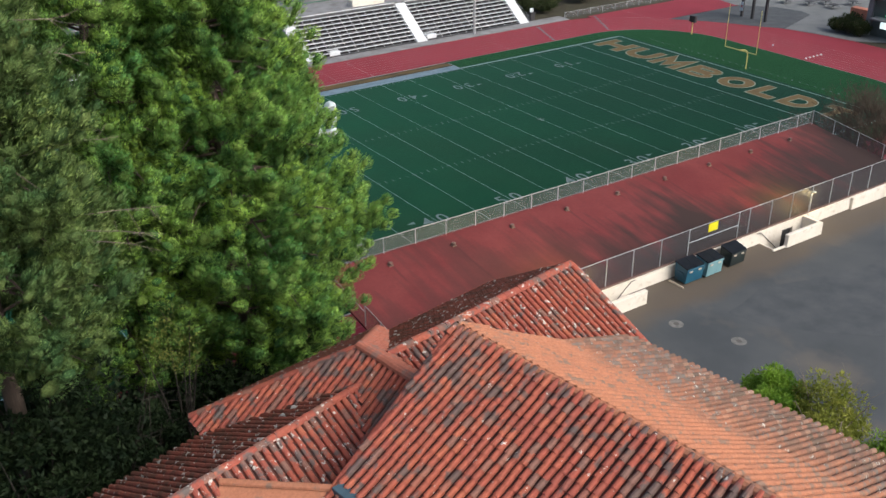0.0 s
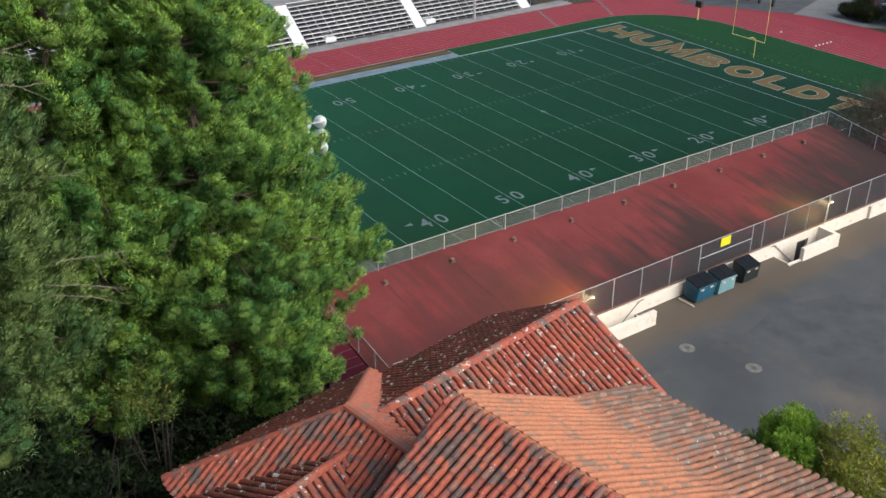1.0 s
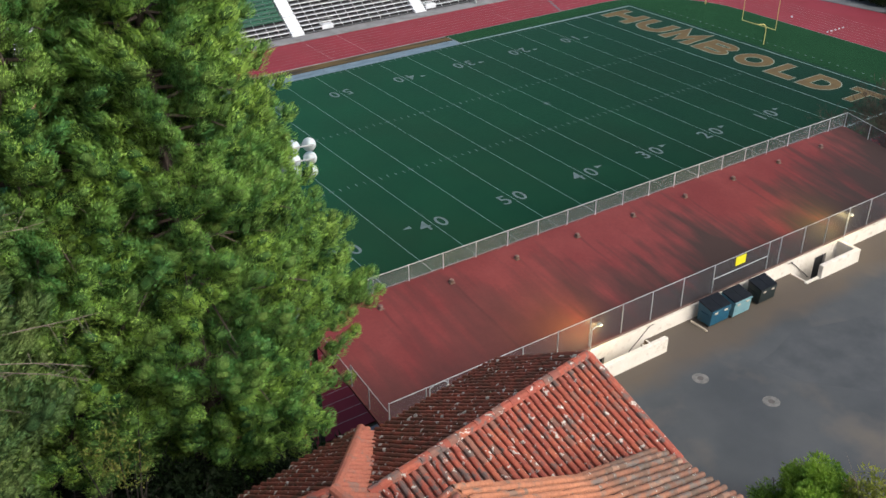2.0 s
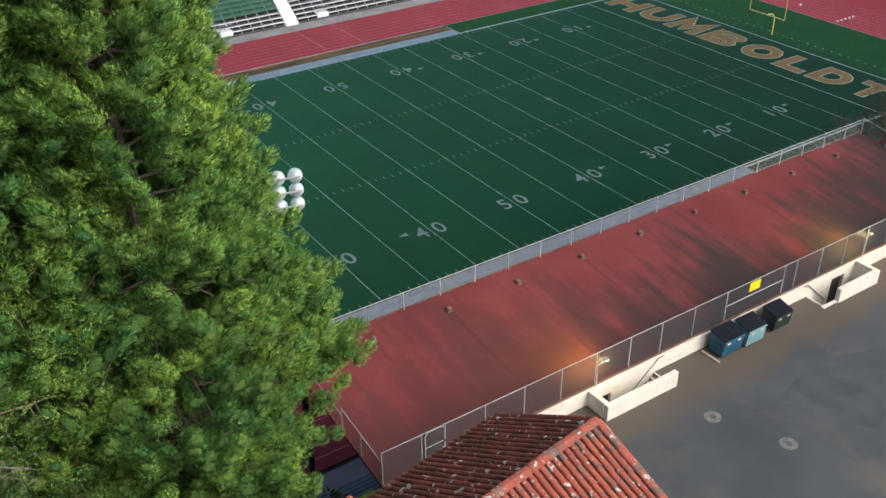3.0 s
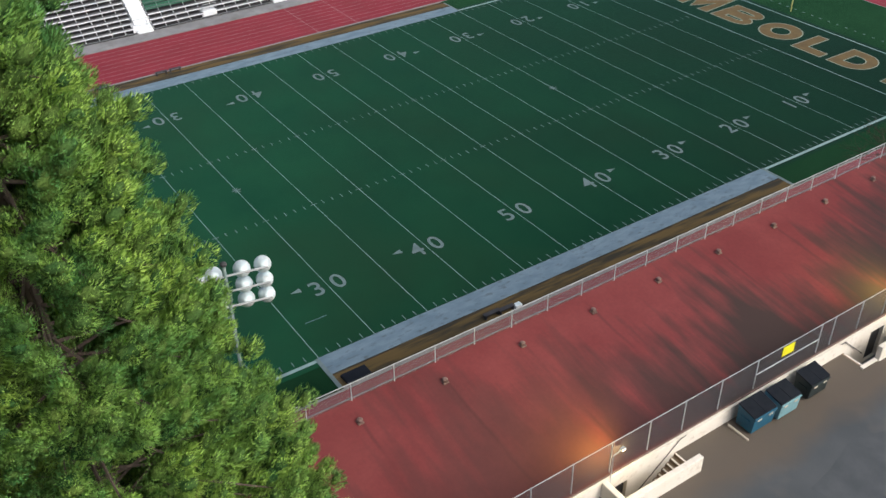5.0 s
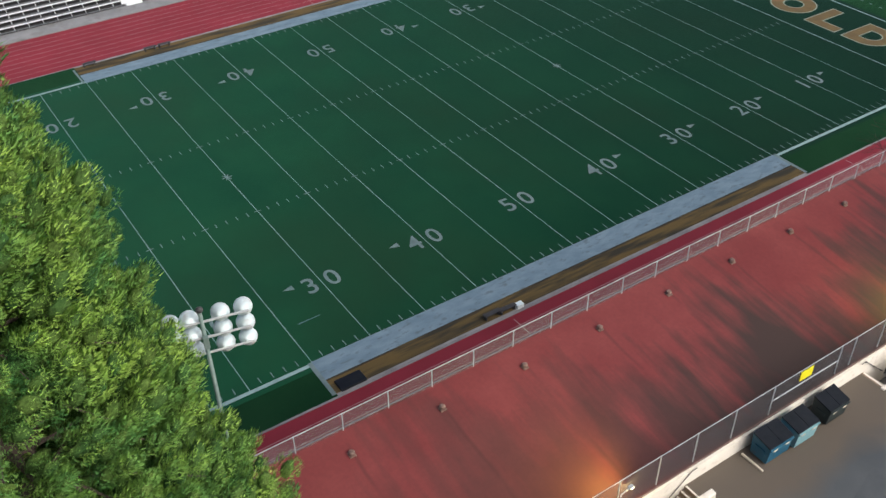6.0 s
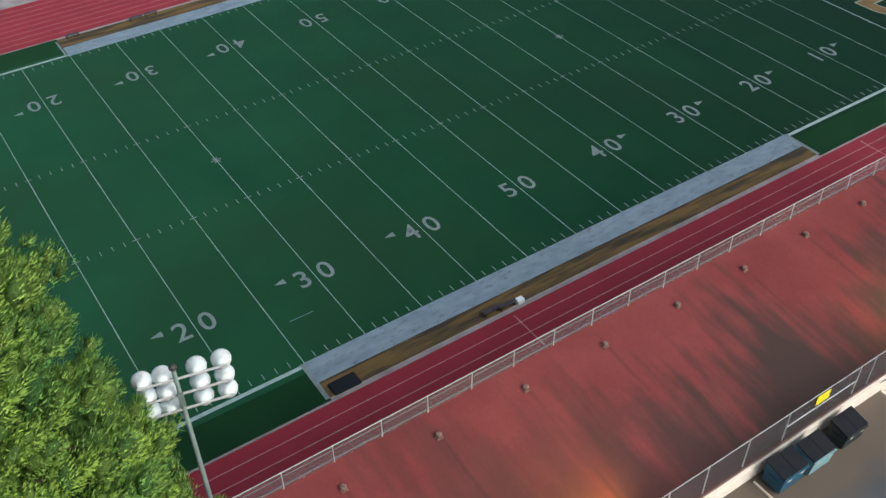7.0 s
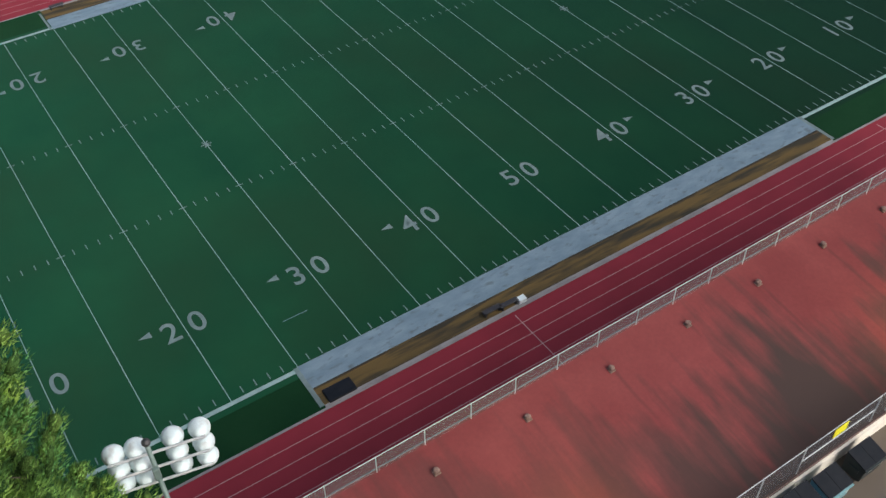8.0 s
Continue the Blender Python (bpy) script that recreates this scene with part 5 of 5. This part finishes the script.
# Added bushes: fill the black under the crowns and cover the track behind.
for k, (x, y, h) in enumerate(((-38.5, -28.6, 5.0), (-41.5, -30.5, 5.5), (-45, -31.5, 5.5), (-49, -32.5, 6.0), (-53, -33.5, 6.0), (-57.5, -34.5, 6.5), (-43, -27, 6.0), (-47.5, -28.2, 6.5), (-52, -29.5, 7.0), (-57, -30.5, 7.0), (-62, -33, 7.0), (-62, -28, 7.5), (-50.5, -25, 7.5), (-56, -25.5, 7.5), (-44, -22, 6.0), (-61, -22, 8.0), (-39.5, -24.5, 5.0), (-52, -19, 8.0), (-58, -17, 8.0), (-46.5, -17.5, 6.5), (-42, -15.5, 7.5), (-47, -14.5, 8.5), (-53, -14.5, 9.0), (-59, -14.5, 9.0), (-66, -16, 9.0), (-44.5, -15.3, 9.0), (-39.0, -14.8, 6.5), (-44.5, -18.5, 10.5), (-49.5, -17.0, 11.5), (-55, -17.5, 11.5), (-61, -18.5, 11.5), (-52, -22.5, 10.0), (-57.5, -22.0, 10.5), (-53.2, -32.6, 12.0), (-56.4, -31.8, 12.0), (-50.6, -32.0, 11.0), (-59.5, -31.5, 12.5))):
    shrub("shade_fill_bush", "near-black added bush that fills the shade under the conifers", (x, y, ground_height(x, y)), h, 2.7, 60 + k, LEAF_SHADE, 6, 150, 34, 0.26, "bush", (0.56, 0.42), SHADE_TWIG)
shrub("hedge", "clipped green hedge at the corner of the red roof", (-35.0, -27.8, LOT - 0.2), 3.4, 0.9, 17, LEAF_GREEN, 6, 120, 70, 0.1, "hedge")


# ---- stadium floodlight ----
flood = thing("floodlight_mast", "tall grey floodlight mast with white domed lamps", "floodlight", (-34.47, -18.6, -0.1), -12.0)
part("pole", Geo().tube((0, 0, -0.2), (0, 0, 24.1), 0.15, 0.07, 12), MAST, flood, "tapered grey steel pole", True)
for z in (23.55, 22.83, 22.12):
    arm = part("crossarm", Geo().tube((-1.2, 0, z), (1.62, 0, z), 0.045), STEEL, flood)
    for x in (-1.02, -0.38, 0.70, 1.5):
        tilt = Matrix.Rotation(radians(-118), 4, "X")
        dome = [(0.10, -0.14), (0.16, -0.10), (0.2, -0.02), (0.29, 0.12), (0.335, 0.30), (0.34, 0.36), (0.31, 0.37)]
        lamp = part("lamp", Geo().lathe((x, 0.18, z), dome, 16, tilt), LAMP_WHITE, arm, "white domed lamp housing", True)
part("junction_box", Geo().box((-0.10, -0.24, 22.5), (0.10, -0.08, 23.0), 0.02), MAST, flood)
part("top_cap", Geo().lathe((0, 0, 24.05), [(0.13, 0), (0.13, 0.1), (0.05, 0.16)], 10), DARK, flood)


# ---- far bleachers ----
DEEP, RISE, ROWS = 0.64, 0.455, 11
def bleacher(label, x0, x1, rows, mat, seat_w=0.28, seats=False):
    b = thing("bleacher", label, "bleachers", (x0, 65.3, 0), group="bleachers across the field")
    w = x1 - x0
    # Dark solid steps take the place of the shade below the planks.
    under = Geo()
    for k in range(rows):
        y, z = DEEP * k, 0.42 + RISE * k
        under.box((0, y, -0.1), (w, y + DEEP, z - 0.3))
    part("frame", under, DARK, b, "dark solid steps for the shade under the planks")
    for q in range(int(w / 1.6) + 1):
        part("support", Geo().tube((1.6 * q + 0.05, 0.2, 0.15), (1.6 * q + 0.05, 0.2 + DEEP * (rows - 1), 0.15 + RISE * (rows - 1)), 0.05, n=4), ALU, b)
    for k in range(rows):
        y, z = DEEP * k, 0.42 + RISE * k
        part("foot_board", Geo().box((0, y - 0.3, z - 0.22), (w, y - 0.02, z - 0.18)), FOOT, b)
        plank = part("seat_plank", Geo().box((0, y + 0.12, z + 0.14), (w, y + 0.12 + seat_w, z + 0.19), 0.01), GREEN_SEAT if seats and k > 2 else mat, b)
        if seats and k > 2:
            g = Geo()
            for i in range(int(w / 0.52)):
                g.box((0.52 * i + 0.03, y + 0.42, z + 0.15), (0.52 * i + 0.49, y + 0.49, z + 0.58))
            tagged(part("seat_back", g, GREEN_SEAT, plank, "dark green plastic seat backs"), kind="stuff")
    return b


def aisle(x, rows):
    a = thing("aisle_stairs", "white metal aisle stairs between bleachers", "stairs", (x, 65.0, 0), group="aisles across the field")
    for k in range(rows * 2):
        part("step", Geo().box((-0.95, DEEP / 2 * k, -0.1), (0.95, DEEP / 2 * (k + 1), 0.2 + RISE / 2 * k)), ALU, a)
    return a


for x0, x1, kind in ((-32.0, -13.1, 0), (-10.9, 5.0, 1), (7.1, 25.8, 0), (27.8, 46.8, 0), (-54, -34.2, 0)):
    bleacher("rows of silver aluminium bleacher planks" if not kind else "rows of dark green stadium seats with silver trim", x0, x1, ROWS, ALU, 0.34, bool(kind))
for x in (-33.1, -12.0, 6.05, 26.8, 47.8):
    aisle(x, ROWS)
terrace = tagged(part("bleacher_walk", Geo().box((-60, 62.75, -0.1), (56, 65.6, 0.03)), CONCRETE), "grey concrete walk in front of the bleachers", "walkway", kind="structure")
part("upper_walk", Geo().box((-60, 72.4, -0.1), (49, 79.0, 5.2)), CONCRETE, terrace)
upper = thing("bleacher", "upper rows of dark green benches", "bleachers", (-50, 79, 0), group="bleachers across the field")
for k in range(14):
    part("seat_plank", Geo().box((0, 0.8 * k, 5.4 + 0.38 * k), (78, 0.8 * k + 0.3, 5.48 + 0.38 * k)), GREEN_SEAT, upper)
    part("riser", Geo().box((0, 0.8 * k, 0), (78, 0.8 * k + 0.8, 5.1 + 0.38 * k)), CONCRETE, upper)
press = tagged(part("press_table", Geo().box((18.5, 72.9, 5.2), (24.5, 74.4, 6.2), 0.03), WHITE_WALL), "white press platform above the bleachers", "platform")
for x in (11.0, 28.9, -3.5, -12.5):
    bx = thing("sideline_stand", "small white railed stand at the bleacher foot", "platform", (x, 66.0, 0))
    part("deck", Geo().box((-0.9, -0.5, 0.7), (0.9, 0.6, 0.8)), ALU, bx)
    part("panel", Geo().box((-0.9, -0.55, 0.1), (0.9, -0.5, 0.7)), ALU, bx)
    for sx in (-0.9, 0.9):
        part("rail_post", Geo().tube((sx, -0.5, 0.1), (sx, -0.5, 1.7), 0.03), STEEL, bx)
    part("rail", Geo().tube((-0.9, -0.5, 1.7), (0.9, -0.5, 1.7), 0.03), STEEL, bx)
mast = thing("floodlight_mast", "grey steel floodlight pole at the bleacher foot", "floodlight", (36.5, 64.2, 0))
part("pole", Geo().tube((0, 0, -0.1), (0, 0, 25), 0.22, 0.14, 10), STEEL, mast)


# ---- goal posts ----
def goal(x, s):
    g = thing("goal_post", "yellow gooseneck football goal post", "goal post", (x, WIDE / 2, 0.05), group="goal posts")
    r = 0.065
    neck = [(s * 1.75, 0, -0.05), (s * 1.75, 0, 2.0), (s * 1.6, 0, 2.6), (s * 1.1, 0, 2.95), (s * 0.4, 0, 3.05), (0, 0, 3.05)]
    part("gooseneck", Geo().path(neck, r, 10), YELLOW, g)
    part("crossbar", Geo().tube((0, -2.82, 3.05), (0, 2.82, 3.05), r, n=10), YELLOW, g)
    for y in (-2.82, 2.82):
        part("upright", Geo().tube((0, y, 3.05), (0, y, 9.2), 0.045, n=8), YELLOW, g)


goal(54.95, 1)
goal(-54.95, -1)


# ---- plaza, scoreboard and buildings beyond the end zone ----
plaza = tagged(part("plaza", Geo().prism([(80.9, 36.5), (82.1, 32.0), (83.3, 25.0), (88, 20), (140, 20), (140, 75), (92, 75), (88, 53.2), (92.6, 47.4), (93.5, 43.0), (92.7, 40.3)], -0.1, 0.02), PLAZA), "pale grey concrete plaza", "plaza", kind="structure")
board = thing("scoreboard", "white scoreboard on black posts beyond the track", "scoreboard", (82.0, 44.2, 0))
for y in (2.5, 0.2, -2.6):
    part("post", Geo().box((-0.2, y - 0.2, -0.1), (0.2, y + 0.2, 4.6), 0.02), DARK, board)
panel = part("panel", Geo().box((-0.35, -3.4, 4.0), (0.25, 3.4, 8.2), 0.04), LAMP_WHITE, board, "white panel")
part("panel_band", Geo().box((-0.38, -3.2, 4.3), (-0.352, -1.4, 5.0)), SIGN_RED, panel)
part("panel_band", Geo().box((-0.38, -1.0, 4.3), (-0.352, 3.2, 5.0)), BIN_TEAL, panel)
part("notice", Geo().box((-0.26, 2.2, 1.0), (-0.21, 2.8, 2.6)), LAMP_WHITE, board, "white notice with red blocks")
part("notice_band", Geo().box((-0.275, 2.3, 1.6), (-0.262, 2.7, 2.0)), SIGN_RED, board)
clock = thing("play_clock", "small black play clock on a yellow post", "clock", (65.3, 42.9, 0.0))
part("post", Geo().tube((0, 0, 0), (0, 0, 2.2), 0.1), YELLOW, clock)
part("case", Geo().box((-0.25, -0.6, 2.1), (0.25, 0.6, 3.1), 0.03), DARK, clock)


def table(x, y):
    t = thing("picnic_table", "dark round picnic table with benches", "table", (x, y, 0.02), group="tables on the plaza")
    part("tabletop", Geo().lathe((0, 0, 0.70), [(0.85, 0), (0.87, 0.03), (0.85, 0.06)], 16), DARK, t)
    part("pedestal", Geo().tube((0, 0, 0), (0, 0, 0.71), 0.09), DARK, t)
    for k in range(4):
        a = radians(45 + 90 * k)
        c = Vector((1.25 * math.cos(a), 1.25 * math.sin(a), 0))
        part("seat", Geo().box((-0.45, -0.17, 0.42), (0.45, 0.17, 0.47), m=pose(c.x, c.y, 0, 0, 0, 135 + 90 * k)), CONCRETE, t)
        part("leg", Geo().tube((0, 0, 0.2), (c.x, c.y, 0.43), 0.03), DARK, t)


for x, y in ((98.5, 45.1), (100.0, 41.0), (96.6, 48.7), (101.6, 43.8), (104.0, 47.0), (105.0, 40.5)):
    table(x, y)
gym = thing("low_building", "grey-green low building with a bright sign", "building", (88.6, 14.6, 0))
part("wall", Geo().box((0, -14, -0.1), (14, 12, 6.0)), GREEN_WALL, gym)
part("roof", Geo().box((-0.8, -14.8, 6.0), (14.8, 12.8, 6.4), 0.05), CONCRETE, gym)
part("pier", Geo().box((-0.4, 11.2, -0.1), (0.1, 12.1, 6.0), 0.03), CONCRETE, gym)
part("canopy", Geo().box((-2.2, 2.0, 3.0), (-0.02, 10.5, 3.25), 0.03), CONCRETE, gym)
part("sign_panel", Geo().box((-0.12, 6.5, 1.4), (-0.02, 9.6, 2.6)), LIT_SIGN, gym, "lit white sign panel")
part("green_light", Geo().lathe((-0.25, 8.6, 3.6), [(0.1, 0), (0.2, 0.12), (0.1, 0.24)], 10), LIT_GREEN, gym, "small lit green lamp")
part("door", Geo().box((-0.06, 3.0, -0.1), (-0.01, 5.0, 2.3)), DARK, gym)
tagged(part("orange_cabinet", Geo().box((96.5, 31.5, 0.02), (98.0, 35.2, 1.8), 0.04), ORANGE), "faded orange cabinet on the plaza", "cabinet")
for x, y, h, rr, sd in ((86.2, 30.3, 2.4, 1.5, 31), (86.4, 28.3, 3.0, 1.6, 32), (88.2, 29.2, 3.2, 1.7, 33), (86.4, 26.2, 2.8, 1.5, 34)):
    shrub("hedge", "dark dense hedge beside the plaza", (x, y, -0.1), h, rr, sd, LEAF_DARK, 8, 220, 40, 0.2, "hedge")
for x, y, h, rr, sd in ((52, 70.5, 3.0, 2.4, 41), (56.5, 70, 2.6, 2.6, 42), (61, 73, 3.4, 3.0, 43), (67, 72, 3.0, 3.0, 44), (55, 77, 4.5, 3.4, 45), (73, 74, 3.4, 3.0, 46)):
    shrub("bank_shrub", "dark scrub on the bank behind the track", (x, y, -0.1), h, rr, sd, LEAF_DARK, 8, 200, 36, 0.24, "shrub")
kit = thing("equipment_box", "black equipment box with a white sign beside the stairs", "box", (50.5, 66.6, 0))
part("box", Geo().box((-0.5, -0.5, -0.1), (0.5, 0.5, 1.3), 0.03), DARK, kit)
part("notice", Geo().box((-0.4, -0.1, 1.3), (0.4, -0.05, 2.0)), LAMP_WHITE, kit)
tagged(part("lane_block", Geo().box((70.3, 30.45, 0.0), (70.52, 30.67, 0.22), 0.02), LAMP_WHITE), "small white marker block on the red track", "marker", "marker blocks")
for k in range(5):
    tagged(part("lane_block", Geo().box((68.4 + 0.88 * k, 22.75, 0.0), (68.62 + 0.88 * k, 22.97, 0.16), 0.02), LAMP_WHITE), "small white marker block on the red track", "marker", "marker blocks")
fence("stair_rail", "grey steel rail beside the bleacher stairs", [(49.2, 65.6, 0.0), (49.2, 75.6, 4.9)], 1.0, [(49.2, 65.6 + 2.5 * k, 1.22 * k) for k in range(5)], WIRE)
fence("track_fence", "low pale fence along the sprint chute", [(56, 64.0, -0.05), (98, 64.0, -0.05)], 1.0, [(56 + 3 * k, 64.0, -0.05) for k in range(15)], WIRE)


# sideline things on the tan strips
def bench(x, y, s):
    b = thing("sideline_bench", "dark folded bench on the tan strip", "bench", (x, y, 0.07), group="sideline benches")
    part("seat", Geo().box((-0.7, -0.18, 0.36), (0.7, 0.18, 0.42), 0.01), DARK, b)
    for sx in (-0.55, 0.55):
        part("leg", Geo().box((sx - 0.04, -0.16, 0), (sx + 0.04, 0.16, 0.37)), DARK, b)


for x, y in ((-10.2, -3.1), (-8.95, -3.25), (-14.9, 52.1), (-13.3, 52.1), (-21.4, 52.2)):
    bench(x, y, 1)
tagged(part("ground_mat", Geo().box((-22.55, -3.50, 0.06), (-20.65, -2.45, 0.26), 0.03), LID), "dark folded mat at the end of the tan strip", "mat")
tagged(part("white_cooler", Geo().box((-8.25, -3.55, 0.06), (-7.65, -3.1, 0.40), 0.03), LAMP_WHITE), "white box on the tan strip", "box")


# leafless tree by the end of the red roof
def bare_tree(base, h, seed):
    t = thing("bare_tree", "leafless brown tree at the end of the red roof", "tree", base)
    r = np.random.RandomState(seed)
    g = Geo()

    def grow(p, d, length, rad, depth):
        q = p + d * length
        g.tube(p, q, rad, rad * 0.65, 5 if depth < 2 else 3)
        if depth < 6:
            for _ in range(5 if not depth else 4 if depth < 4 else 3):
                e = (d + Vector(r.normal(size=3)) * 0.55 + Vector((0, 0, 0.12))).normalized()
                grow(q - d * length * 0.15 * r.rand(), e, length * (0.62 + 0.2 * r.rand()), rad * 0.6, depth + 1)

    grow(Vector((0, 0, -0.3)), Vector((0, 0, 1)), h * 0.33, 0.18, 0)
    tagged(part("branch", g, TWIG_BROWN, t, "fine brown twigs"), kind="stuff")


for x, y, h, sd in ((20.6, -18.0, 12.5, 3), (23.6, -16.0, 11.8, 5), (22.4, -20.8, 12.0, 8)):
    bare_tree((x, y, 1.5), h, sd)

# single tiles on the nearest slope
one = bpy.data.meshes.new("tile")
one.from_pydata(TILE_V.tolist(), [], TILE_F)
one.materials.append(TILE_ONE)
for o, j in west_pieces:
    ob = new("tile", one)
    ob.parent = roof_w
    ob.matrix_basis = Matrix.Translation(o) @ west_frame.to_4x4() @ Matrix.Rotation(j * 0.025, 4, "Z")
